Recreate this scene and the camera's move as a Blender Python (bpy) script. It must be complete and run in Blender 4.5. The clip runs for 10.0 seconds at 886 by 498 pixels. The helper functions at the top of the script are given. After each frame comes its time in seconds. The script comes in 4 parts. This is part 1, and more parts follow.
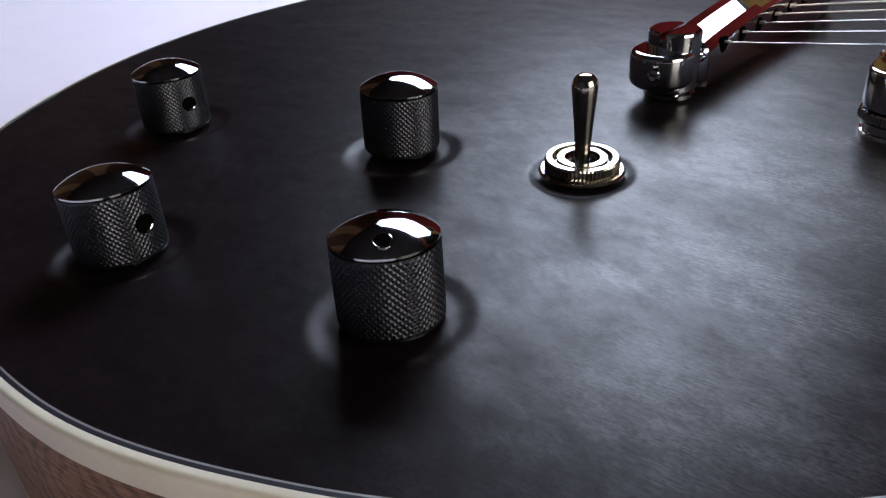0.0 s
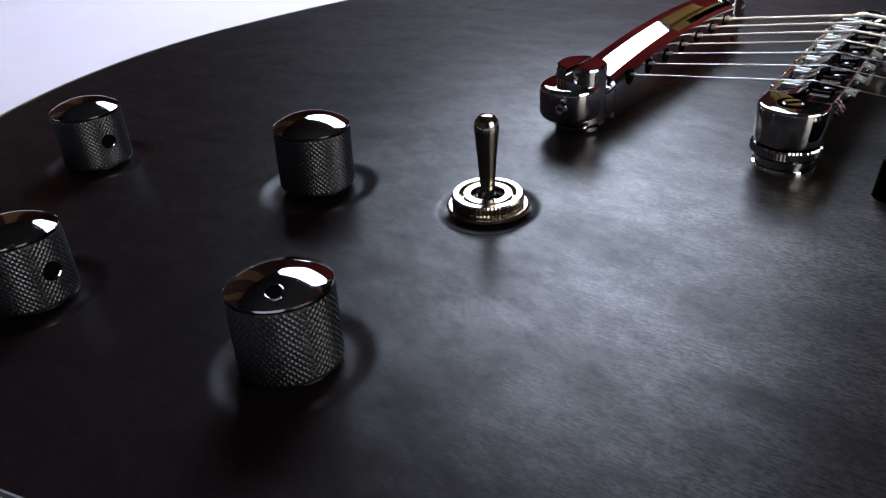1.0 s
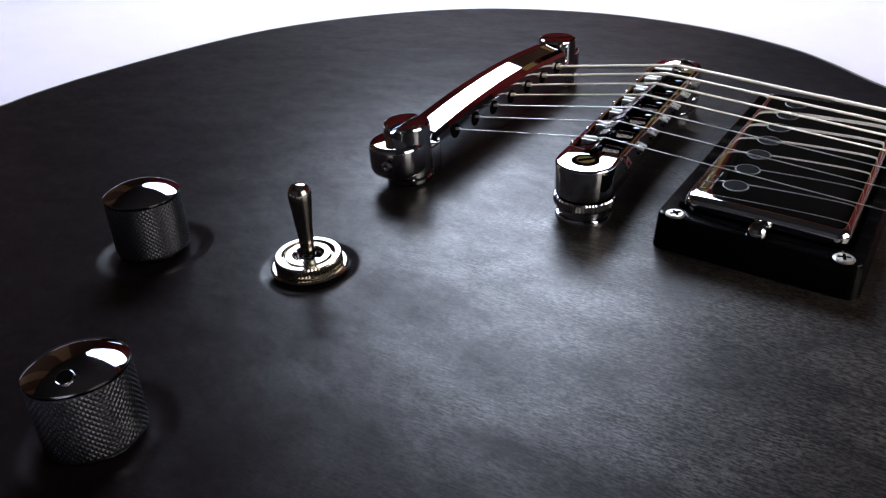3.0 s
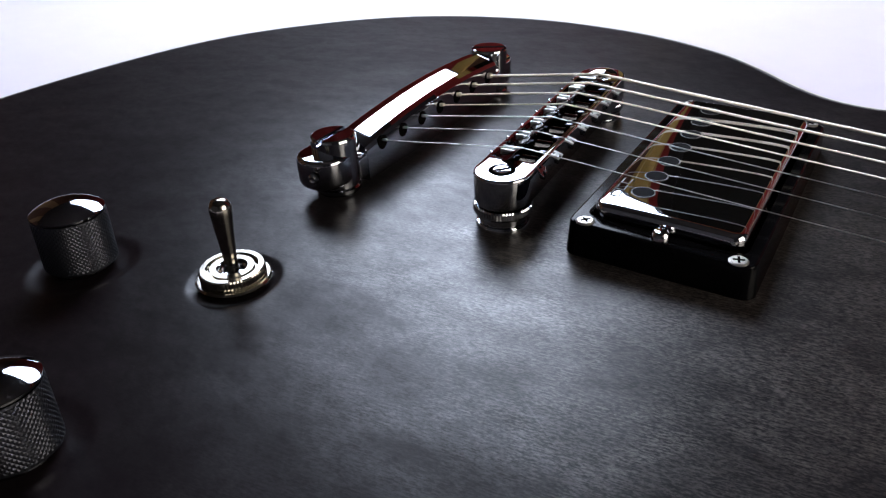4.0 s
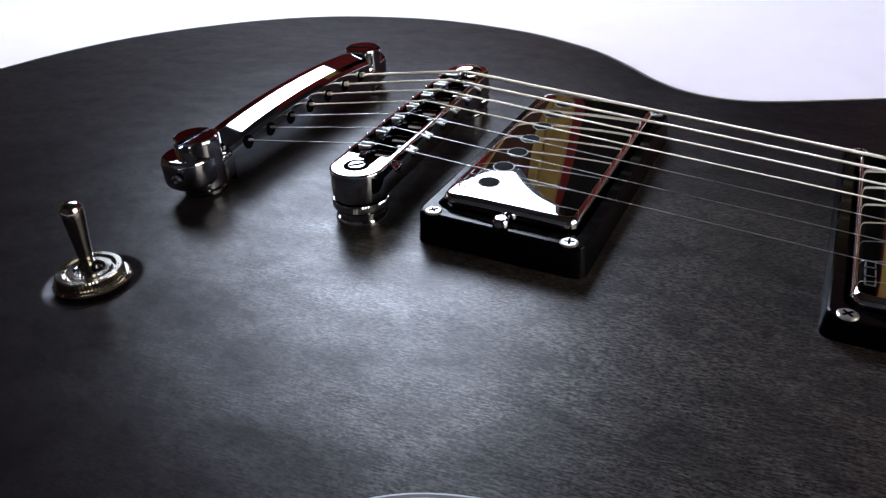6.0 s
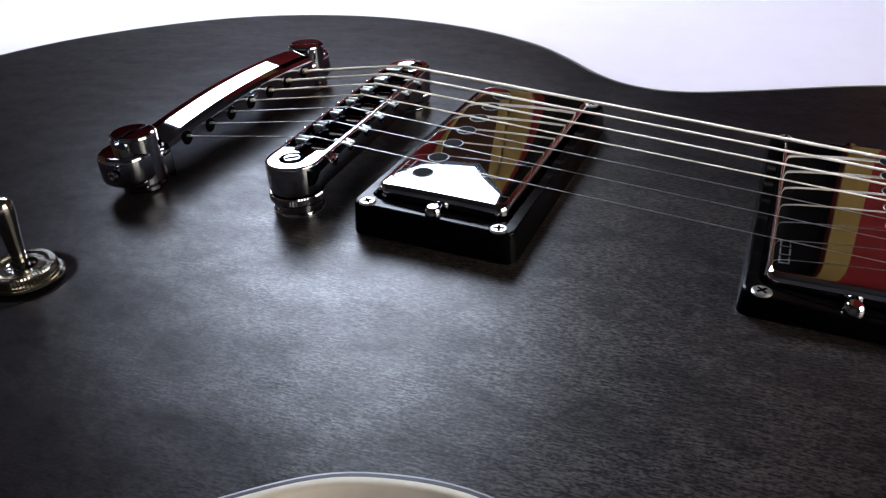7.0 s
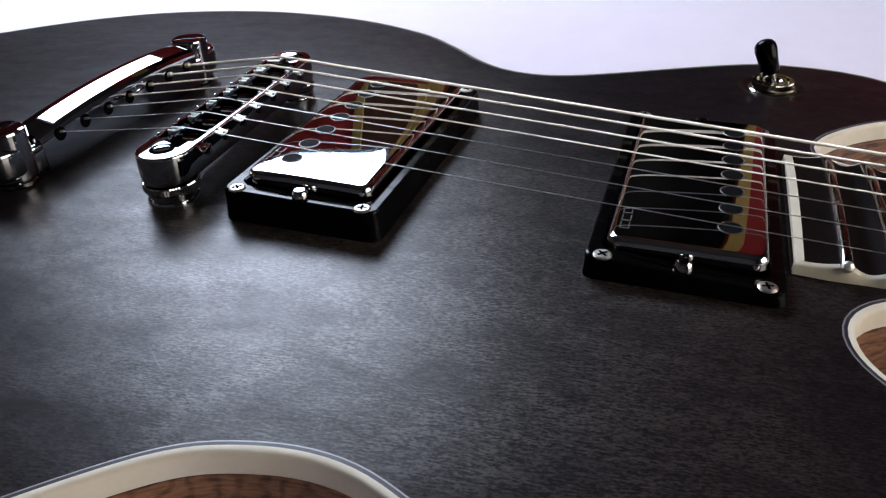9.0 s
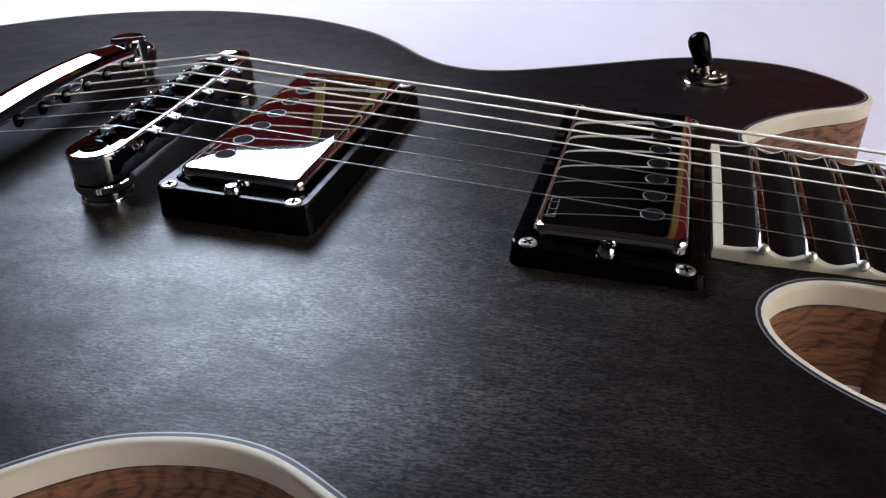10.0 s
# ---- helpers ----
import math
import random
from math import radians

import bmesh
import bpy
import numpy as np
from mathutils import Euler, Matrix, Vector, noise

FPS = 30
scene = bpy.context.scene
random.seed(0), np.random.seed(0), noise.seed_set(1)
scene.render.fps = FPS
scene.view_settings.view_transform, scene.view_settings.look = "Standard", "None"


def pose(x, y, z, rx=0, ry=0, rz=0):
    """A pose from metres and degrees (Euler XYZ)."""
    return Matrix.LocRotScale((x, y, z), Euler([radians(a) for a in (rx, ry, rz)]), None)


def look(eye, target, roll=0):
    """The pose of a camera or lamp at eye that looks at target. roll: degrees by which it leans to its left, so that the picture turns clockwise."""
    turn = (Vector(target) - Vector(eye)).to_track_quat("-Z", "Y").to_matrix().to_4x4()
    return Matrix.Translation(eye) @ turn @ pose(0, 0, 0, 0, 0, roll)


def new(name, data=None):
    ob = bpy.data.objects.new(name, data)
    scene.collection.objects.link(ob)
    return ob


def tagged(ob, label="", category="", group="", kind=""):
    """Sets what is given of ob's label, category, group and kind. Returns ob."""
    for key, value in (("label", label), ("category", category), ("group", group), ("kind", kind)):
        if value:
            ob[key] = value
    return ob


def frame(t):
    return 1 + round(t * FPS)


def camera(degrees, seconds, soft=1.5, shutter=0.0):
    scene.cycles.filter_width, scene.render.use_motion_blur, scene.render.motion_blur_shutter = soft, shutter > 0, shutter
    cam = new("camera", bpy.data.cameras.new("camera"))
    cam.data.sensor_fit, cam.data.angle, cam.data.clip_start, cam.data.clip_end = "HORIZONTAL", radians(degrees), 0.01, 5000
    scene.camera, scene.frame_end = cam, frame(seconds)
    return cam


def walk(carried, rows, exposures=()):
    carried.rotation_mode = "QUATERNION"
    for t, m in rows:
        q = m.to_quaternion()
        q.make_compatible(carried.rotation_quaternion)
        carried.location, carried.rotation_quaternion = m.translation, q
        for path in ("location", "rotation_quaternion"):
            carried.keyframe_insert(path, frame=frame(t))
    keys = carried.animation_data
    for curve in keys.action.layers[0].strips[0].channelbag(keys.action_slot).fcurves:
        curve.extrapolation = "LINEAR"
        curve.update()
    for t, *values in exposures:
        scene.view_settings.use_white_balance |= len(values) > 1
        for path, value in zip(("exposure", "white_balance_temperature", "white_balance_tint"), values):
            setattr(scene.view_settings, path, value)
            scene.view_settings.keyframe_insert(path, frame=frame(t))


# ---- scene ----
cam = camera(60.71, 10.0, soft=1.25)
PATH = [
    (0, (0.03647, -0.21771, 0.12684), (-0.08344, -0.09566, 0.02329), -3.693),
    (0.5, (0.04082, -0.21381, 0.13064), (-0.07566, -0.08836, 0.02722), -3.513),
    (1, (0.04583, -0.21043, 0.13436), (-0.06730, -0.08166, 0.03132), -3.387),
    (1.5, (0.05151, -0.20714, 0.13834), (-0.05827, -0.07528, 0.03558), -3.381),
    (2, (0.05828, -0.20387, 0.14280), (-0.04846, -0.06948, 0.04010), -3.261),
    (2.5, (0.06395, -0.20078, 0.14667), (-0.03895, -0.06353, 0.04385), -2.981),
    (4, (0.08338, -0.19401, 0.15397), (-0.01068, -0.05073, 0.05089), -2.956),
    (4.5, (0.08885, -0.19322, 0.15536), (-0.00126, -0.04774, 0.05185), -2.728),
    (5, (0.09466, -0.19214, 0.15570), (0.00787, -0.04464, 0.05220), -2.547),
    (5.5, (0.09992, -0.19139, 0.15632), (0.01702, -0.04199, 0.05235), -2.417),
    (7, (0.11548, -0.19120, 0.15460), (0.04286, -0.03658, 0.05059), -2.243),
    (7.5, (0.11999, -0.19152, 0.15429), (0.05128, -0.03538, 0.04988), -2.142),
    (8, (0.12538, -0.19215, 0.15415), (0.06004, -0.03470, 0.04955), -2.160),
    (8.5, (0.13036, -0.19253, 0.15441), (0.06900, -0.03390, 0.04919), -2.069),
    (9, (0.13593, -0.19263, 0.15382), (0.07798, -0.03266, 0.04868), -2.122),
    (9.5, (0.14114, -0.19257, 0.15340), (0.08680, -0.03146, 0.04809), -2.032),
    (10, (0.14627, -0.19284, 0.15298), (0.09561, -0.03055, 0.04765), -1.970),
]
walk(cam, [(t, look(eye, target, roll)) for t, eye, target, roll in PATH], [(0, 0.05), (2.5, 0.02), (5.5, -0.01), (8.5, -0.10), (10, -0.17)])

# ---- light: one wide softbox lamp hung over the far side of the table ----
world = bpy.data.worlds.new("dim_room")
scene.world = world
world.use_nodes = True
world.node_tree.nodes["Background"].inputs["Color"].default_value = (0.75, 0.8, 1.0, 1)
world.node_tree.nodes["Background"].inputs["Strength"].default_value = 0.02
LAMP_STRENGTH = 14.2
WINDOW_STRENGTH = 4.4
LAMP_PLACE = Vector((-0.446, 0.639, 0.715))
LAMP_AIM = Vector((0.02, -0.02, 0.05))
LAMP_HIGH, LAMP_ROLL = 0.19, radians(-15)


# ---- materials ----
def material(name, colour, rough=0.5, metal=0.0, spec=0.5):
    m = bpy.data.materials.new(name)
    m.use_nodes = True
    b = m.node_tree.nodes["Principled BSDF"]
    b.inputs["Base Color"].default_value = (*colour, 1)
    b.inputs["Roughness"].default_value = rough
    b.inputs["Metallic"].default_value = metal
    b.inputs["Specular IOR Level"].default_value = spec
    return m


def node(m, kind, **values):
    n = m.node_tree.nodes.new(kind)
    for key, value in values.items():
        n.inputs[key].default_value = value
    return n


def link(m, a, b):
    m.node_tree.links.new(a, b)


def shader(m):
    return m.node_tree.nodes["Principled BSDF"]


def coords(m, scale, turn=(0, 0, 0)):
    """Object coordinates, first turned and then scaled."""
    c = node(m, "ShaderNodeTexCoord")
    r = node(m, "ShaderNodeMapping", Rotation=turn)
    p = node(m, "ShaderNodeMapping", Scale=scale)
    link(m, c.outputs["Object"], r.inputs["Vector"])
    link(m, r.outputs["Vector"], p.inputs["Vector"])
    return p.outputs["Vector"]


def noise_tex(m, vector, scale, detail=4.0, rough=0.55, distort=0.0):
    n = node(m, "ShaderNodeTexNoise", Scale=scale, Detail=detail, Roughness=rough, Distortion=distort)
    link(m, vector, n.inputs["Vector"])
    return n.outputs["Fac"]


def spread(m, value, low, high, at_low=0.0, at_high=1.0):
    r = node(m, "ShaderNodeMapRange")
    for key, v in (("From Min", low), ("From Max", high), ("To Min", at_low), ("To Max", at_high)):
        r.inputs[key].default_value = v
    link(m, value, r.inputs["Value"])
    return r.outputs["Result"]


def blend(m, factor, a, b):
    r = m.node_tree.nodes.new("ShaderNodeMix")
    r.data_type = "RGBA"
    r.inputs[6].default_value, r.inputs[7].default_value = (*a, 1), (*b, 1)
    link(m, factor, r.inputs[0])
    return r.outputs[2]


def maths(m, op, a, b):
    r = m.node_tree.nodes.new("ShaderNodeMath")
    r.operation = op
    for n, v in ((0, a), (1, b)):
        if isinstance(v, (int, float)):
            r.inputs[n].default_value = v
        else:
            link(m, v, r.inputs[n])
    return r.outputs[0]


def bump(m, height, strength, distance):
    b = node(m, "ShaderNodeBump", Strength=strength, Distance=distance)
    link(m, height, b.inputs["Height"])
    link(m, b.outputs["Normal"], shader(m).inputs["Normal"])


def satin_black():
    """See-through black sunburst stain under a satin finish: charcoal in the middle, black towards the edges, with open
    grain along the neck. The off-centre pale pool also holds painted lamp sheen.
    """
    m = material("satin_black_stain", (0.012, 0.012, 0.013), 0.4, 0.0, 0.24)
    turn = (0, 0, radians(-6))
    dash = noise_tex(m, coords(m, (430, 2700, 800), turn), 1.0, 3, 0.6, 0.3)
    fleck = noise_tex(m, coords(m, (1100, 2200, 1200), turn), 1.0, 3, 0.6)
    long = noise_tex(m, coords(m, (70, 620, 200), turn), 1.0, 3, 0.6, 0.8)
    figure = noise_tex(m, coords(m, (46, 85, 60), turn), 1.0, 4, 0.6, 0.8)
    cloud = noise_tex(m, coords(m, (15, 21, 17)), 1.0, 3, 0.5)
    smudge = noise_tex(m, coords(m, (75, 130, 75), turn), 1.0, 3, 0.6, 0.2)
    # sunburst, its pool pulled off centre to paint in the lamp's sheen
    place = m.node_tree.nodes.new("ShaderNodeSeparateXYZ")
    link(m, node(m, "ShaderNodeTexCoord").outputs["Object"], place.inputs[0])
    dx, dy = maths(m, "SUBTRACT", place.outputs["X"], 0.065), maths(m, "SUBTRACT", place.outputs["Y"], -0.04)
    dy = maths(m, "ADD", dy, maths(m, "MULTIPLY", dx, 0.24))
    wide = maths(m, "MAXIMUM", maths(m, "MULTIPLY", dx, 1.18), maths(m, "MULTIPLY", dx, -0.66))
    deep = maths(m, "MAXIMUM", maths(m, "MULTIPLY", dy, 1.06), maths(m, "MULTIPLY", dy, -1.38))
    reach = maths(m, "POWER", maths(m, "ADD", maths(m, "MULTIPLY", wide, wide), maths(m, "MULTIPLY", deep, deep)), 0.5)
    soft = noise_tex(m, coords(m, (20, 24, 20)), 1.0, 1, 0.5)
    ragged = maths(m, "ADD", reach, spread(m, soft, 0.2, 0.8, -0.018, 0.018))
    burst_sheen = spread(m, ragged, 0.050, 0.145, 1.0, 0.0)
    burst_sheen.node.interpolation_type = "SMOOTHSTEP"
    edge = spread(m, burst_sheen, 0.0, 1.0, 1.0, 0.0)
    # the grain is open between the pickups and nearly filled towards the tail
    drift = maths(m, "ADD", place.outputs["X"], spread(m, cloud, 0.3, 0.7, -0.04, 0.04))
    filled = spread(m, drift, -0.03, 0.11, 0.36, 1.60)
    patchy = maths(m, "MULTIPLY", filled, spread(m, figure, 0.36, 0.64, 0.42, 1.05))
    grain = maths(m, "ADD", maths(m, "MULTIPLY", dash, 0.5), maths(m, "MULTIPLY", fleck, 0.5))
    streak = maths(m, "MULTIPLY", spread(m, grain, 0.44, 0.64), patchy)
    vein = maths(m, "MULTIPLY", spread(m, long, 0.60, 0.72, 0.0, 0.55), maths(m, "MULTIPLY", filled, spread(m, smudge, 0.48, 0.60)))
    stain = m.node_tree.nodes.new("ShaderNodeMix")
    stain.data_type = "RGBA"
    link(m, burst_sheen, stain.inputs[0])
    # reddish edge tint stands in for the red wall's reflection
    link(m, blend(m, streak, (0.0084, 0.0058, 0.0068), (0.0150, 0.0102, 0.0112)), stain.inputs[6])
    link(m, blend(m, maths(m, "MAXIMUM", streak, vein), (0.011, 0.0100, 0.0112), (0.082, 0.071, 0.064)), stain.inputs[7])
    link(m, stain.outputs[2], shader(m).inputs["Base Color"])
    worn = maths(m, "ADD", maths(m, "MULTIPLY", cloud, 0.5), maths(m, "MULTIPLY", smudge, 0.5))
    link(m, spread(m, worn, 0.25, 0.75, 0.36, 0.30), shader(m).inputs["Roughness"])
    hair = spread(m, noise_tex(m, coords(m, (16, 1300, 200), (0, 0, radians(38))), 1.0, 2, 0.5), 0.67, 0.74, 0.0, 0.20)
    hair = maths(m, "MULTIPLY", hair, spread(m, cloud, 0.5, 0.62))
    dab = noise_tex(m, coords(m, (210, 330, 210), (0, 0, radians(24))), 1.0, 3, 0.65, 0.4)
    cut = maths(m, "MULTIPLY", spread(m, grain, 0.36, 0.64, -0.074, 0.084), patchy)
    gloss = maths(m, "MULTIPLY", maths(m, "ADD", cut, 0.205), maths(m, "MULTIPLY", spread(m, worn, 0.30, 0.70, 0.68, 1.32), maths(m, "MULTIPLY", spread(m, figure, 0.34, 0.66, 0.76, 1.24), spread(m, dab, 0.36, 0.66, 0.80, 1.20))))
    # outside the painted pool the finish reflects half as much
    shine = maths(m, "ADD", maths(m, "MULTIPLY", maths(m, "ADD", gloss, hair), burst_sheen), maths(m, "MULTIPLY", edge, maths(m, "MULTIPLY", gloss, 0.50)))
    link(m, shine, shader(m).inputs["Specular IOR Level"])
    height = maths(m, "MULTIPLY", maths(m, "MULTIPLY", maths(m, "SUBTRACT", grain, 0.5), patchy), spread(m, burst_sheen, 0.0, 1.0, 0.5, 1.0))
    bump(m, height, 0.5, 0.00010)
    return m


def chrome(name, colour, rough):
    m = material(name, colour, rough, 1.0)
    smear = noise_tex(m, coords(m, (160, 160, 160)), 1.0, 4, 0.6)
    link(m, spread(m, smear, 0.35, 0.75, rough * 0.6, rough * 1.8), shader(m).inputs["Roughness"])
    return m


def mahogany(name, dark, light):
    m = material(name, light, 0.5)
    grain = noise_tex(m, coords(m, (22, 22, 240)), 1.0, 5, 0.6, 0.6)
    pore = noise_tex(m, coords(m, (230, 230, 1500)), 1.0, 3, 0.7)
    arch_at = node(m, "ShaderNodeMapping", Location=(-0.205, 0.02, -0.016), Scale=(1.0, 0.35, 1.25))
    link(m, node(m, "ShaderNodeTexCoord").outputs["Object"], arch_at.inputs["Vector"])
    far = m.node_tree.nodes.new("ShaderNodeVectorMath")
    far.operation = "LENGTH"
    link(m, arch_at.outputs["Vector"], far.inputs[0])
    warp = maths(m, "ADD", far.outputs["Value"], spread(m, noise_tex(m, coords(m, (60, 60, 70)), 1.0, 3, 0.5), 0.2, 0.8, -0.006, 0.006))
    rings = maths(m, "SINE", maths(m, "MULTIPLY", warp, 1500.0), 0.0)
    mixf = maths(m, "ADD", maths(m, "MULTIPLY", spread(m, grain, 0.3, 0.7), 0.35), maths(m, "MULTIPLY", spread(m, pore, 0.42, 0.57), 0.45))
    mixf = maths(m, "ADD", mixf, spread(m, rings, -1.0, 0.1, -0.22, 0.20))
    link(m, blend(m, mixf, dark, light), shader(m).inputs["Base Color"])
    link(m, spread(m, pore, 0.3, 0.7, 0.6, 0.42), shader(m).inputs["Roughness"])
    bump(m, pore, 0.25, 0.0001)
    return m


def mottled(name, a, b, size, rough, metal=0.0, relief=0.0, spec=0.5):
    m = material(name, a, rough, metal, spec)
    v = coords(m, (size, size, size))
    wide, fine = noise_tex(m, v, 1.0, 4), noise_tex(m, v, 9.0, 4)
    f = maths(m, "ADD", maths(m, "MULTIPLY", wide, 0.65), maths(m, "MULTIPLY", fine, 0.35))
    link(m, blend(m, spread(m, f, 0.35, 0.65), a, b), shader(m).inputs["Base Color"])
    link(m, spread(m, f, 0.3, 0.7, rough * 0.85, min(1.0, rough * 1.15)), shader(m).inputs["Roughness"])
    if relief:
        bump(m, fine, 0.4, relief)
    return m


TOP_BLACK = satin_black()
CHROME = chrome("bright_chrome", (0.66, 0.67, 0.70), 0.018)
DARK_CHROME = chrome("dark_chrome", (0.42, 0.43, 0.46), 0.05)
BLACK_CHROME = chrome("black_chrome", (0.075, 0.077, 0.088), 0.09)
KNURL = mottled("knurled_dark_chrome", (0.078, 0.081, 0.096), (0.060, 0.063, 0.075), 160, 0.37, 1.0)
PALE_NICKEL = mottled("pale_nickel", (0.66, 0.63, 0.57), (0.54, 0.51, 0.46), 240, 0.37, 1.0)
NICKEL = chrome("aged_nickel", (0.48, 0.455, 0.40), 0.14)


def string_metal(name, colour, pitch):
    """Bright metal with the fine turns of a winding across it."""
    m = material(name, colour, 0.34, 1.0)
    turns = node(m, "ShaderNodeTexWave", Scale=1.0, Distortion=0.3, Detail=1.0)
    link(m, coords(m, (0.314 / pitch, 0, 0)), turns.inputs["Vector"])
    bump(m, turns.outputs["Fac"], 1.0, pitch * 0.45)
    return m


WOUND = string_metal("wound_nickel_string", (0.86, 0.82, 0.72), 0.0003)
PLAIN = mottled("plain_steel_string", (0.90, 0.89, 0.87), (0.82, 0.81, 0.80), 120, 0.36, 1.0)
# lit copy of the fret metal, much paler than the fretwire
LIT_FRET_END = mottled("pale_lit_fret_end", (0.95, 0.93, 0.89), (0.88, 0.86, 0.82), 200, 0.42, 1.0)
# pale rough metal that paints lamp highlights onto saddle edges and clips
LIT_FLAT = mottled("lit_flat_metal", (0.92, 0.92, 0.88), (0.80, 0.80, 0.76), 300, 0.40, 1.0)
POLE_RIM = mottled("brushed_pole_rim", (0.24, 0.23, 0.22), (0.17, 0.165, 0.16), 300, 0.36, 1.0)
FRETWIRE = chrome("polished_fretwire", (0.30, 0.275, 0.255), 0.13)
IVORY = mottled("aged_ivory_plastic", (0.87, 0.82, 0.68), (0.81, 0.75, 0.60), 90, 0.32)
WHITE_LINE = mottled("white_plastic_line", (0.27, 0.26, 0.26), (0.22, 0.21, 0.21), 200, 0.4)
BLACK_LINE = mottled("black_plastic_line", (0.015, 0.015, 0.022), (0.025, 0.025, 0.035), 200, 0.4)
GLOSS_BLACK = mottled("gloss_black_plastic", (0.0022, 0.0022, 0.0026), (0.0034, 0.0034, 0.004), 120, 0.12, 0, 0, 0.10)
# near-black paint for the shade in holes and slots and under parts
SHADE_BLACK = mottled("shade_black", (0.002, 0.002, 0.002), (0.004, 0.004, 0.004), 300, 0.7, 0, 0, 0.0)
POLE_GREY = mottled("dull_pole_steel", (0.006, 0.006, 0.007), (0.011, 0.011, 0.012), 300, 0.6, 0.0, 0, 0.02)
LOGO_GREY = mottled("grey_print", (0.07, 0.07, 0.072), (0.05, 0.05, 0.052), 300, 0.5)
EBONY = mottled("dark_ebony", (0.005, 0.0035, 0.0035), (0.011, 0.007, 0.006), 140, 0.5, 0, 0.00003, 0.03)
MAHOGANY = mahogany("oiled_mahogany", (0.080, 0.036, 0.020), (0.37, 0.178, 0.088))
NECK_WOOD = mahogany("darker_neck_mahogany", (0.075, 0.035, 0.022), (0.19, 0.085, 0.048))
RED_PAINT = mottled("dark_red_wall_paint", (0.46, 0.039, 0.035), (0.38, 0.030, 0.030), 6, 0.6, 0, 0.0004)
OAK = mahogany("yellow_oak_trim", (0.50, 0.33, 0.09), (0.64, 0.46, 0.145))
TAN_WOOD = mahogany("tan_board", (0.30, 0.17, 0.085), (0.46, 0.28, 0.15))
SHEET = mottled("white_cotton_sheet", (0.86, 0.785, 0.86), (0.82, 0.745, 0.83), 5, 0.85, 0, 0.0003)
DARK_CEILING = mottled("dark_ceiling_paint", (0.045, 0.042, 0.044), (0.035, 0.033, 0.034), 4, 0.8)
FLOOR_WOOD = mahogany("brown_floor_boards", (0.07, 0.04, 0.02), (0.13, 0.075, 0.04))
PALE_WALL = mottled("pale_grey_wall_paint", (0.14, 0.14, 0.145), (0.11, 0.11, 0.115), 4, 0.8)
BLACK_CLOTH = mottled("black_lamp_cloth", (0.012, 0.012, 0.012), (0.02, 0.02, 0.02), 60, 0.8)
# glow of the added window that lights the cutaway and neck
ADDED_GLOW = bpy.data.materials.new("warm_added_glow")
ADDED_GLOW.use_nodes = True
ADDED_GLOW.node_tree.nodes["Principled BSDF"].inputs["Emission Color"].default_value = (1.0, 0.90, 0.78, 1)
ADDED_GLOW.node_tree.nodes["Principled BSDF"].inputs["Emission Strength"].default_value = WINDOW_STRENGTH
GLOW = bpy.data.materials.new("lamp_diffuser_glow")
GLOW.use_nodes = True
GLOW.node_tree.nodes["Principled BSDF"].inputs["Emission Color"].default_value = (0.805, 0.91, 1.13, 1)
hot = GLOW.node_tree.nodes.new("ShaderNodeVectorMath")
hot.operation = "LENGTH"
link(GLOW, node(GLOW, "ShaderNodeTexCoord").outputs["Object"], hot.inputs[0])
even = spread(GLOW, hot.outputs["Value"], 0.02, 0.36, LAMP_STRENGTH * 1.75, LAMP_STRENGTH * 0.45)
even.node.interpolation_type = "SMOOTHSTEP"
link(GLOW, even, GLOW.node_tree.nodes["Principled BSDF"].inputs["Emission Strength"])


# ---- mesh helpers ----
def finish(name, bm, mat, smooth=True, angle=35):
    me = bpy.data.meshes.new(name)
    bmesh.ops.recalc_face_normals(bm, faces=bm.faces)
    if smooth:
        for f in bm.faces:
            f.smooth = True
        for e in bm.edges:
            e.smooth = not (len(e.link_faces) == 2 and e.calc_face_angle(0) > radians(angle))
    bm.to_mesh(me)
    bm.free()
    me.materials.append(mat)
    return me


def part(name, bm, mat, parent=None, label="", at=None, smooth=True, angle=35):
    """Links a bmesh (or a ready mesh) as one object under a thing or a part, at the pose at within it."""
    me = bm if isinstance(bm, bpy.types.Mesh) else finish(name, bm, mat, smooth, angle)
    ob = new(name, me)
    ob.parent = parent
    if at is not None:
        ob.matrix_basis = at
    return tagged(ob, label) if label else ob


def thing(name, label, category, at=None, group="", kind=""):
    ob = new(name)
    ob.empty_display_size = 0.02
    if at is not None:
        ob.matrix_basis = at
    return tagged(ob, label, category, group, kind)


def lathe(profile, seg=48, axis_to=None):
    """A turned solid: profile of (radius, height), from bottom to top."""
    bm = bmesh.new()
    rings = []
    for r, z in profile:
        if r < 1e-7:
            rings.append([bm.verts.new((0, 0, z))])
        else:
            rings.append([bm.verts.new((r * math.cos(2 * math.pi * k / seg), r * math.sin(2 * math.pi * k / seg), z)) for k in range(seg)])
    for a, b in zip(rings, rings[1:]):
        for k in range(seg):
            ring = [a[k % len(a)], a[(k + 1) % seg % len(a)], b[(k + 1) % seg % len(b)], b[k % len(b)]]
            ring = [v for n, v in enumerate(ring) if v not in ring[:n]]
            if len(ring) > 2:
                bm.faces.new(ring)
    for ring in (rings[0], rings[-1]):
        if len(ring) > 2:
            bm.faces.new(ring)
    if axis_to is not None:
        bmesh.ops.rotate(bm, verts=bm.verts, matrix=Vector((0, 0, 1)).rotation_difference(Vector(axis_to)).to_matrix())
    return bm


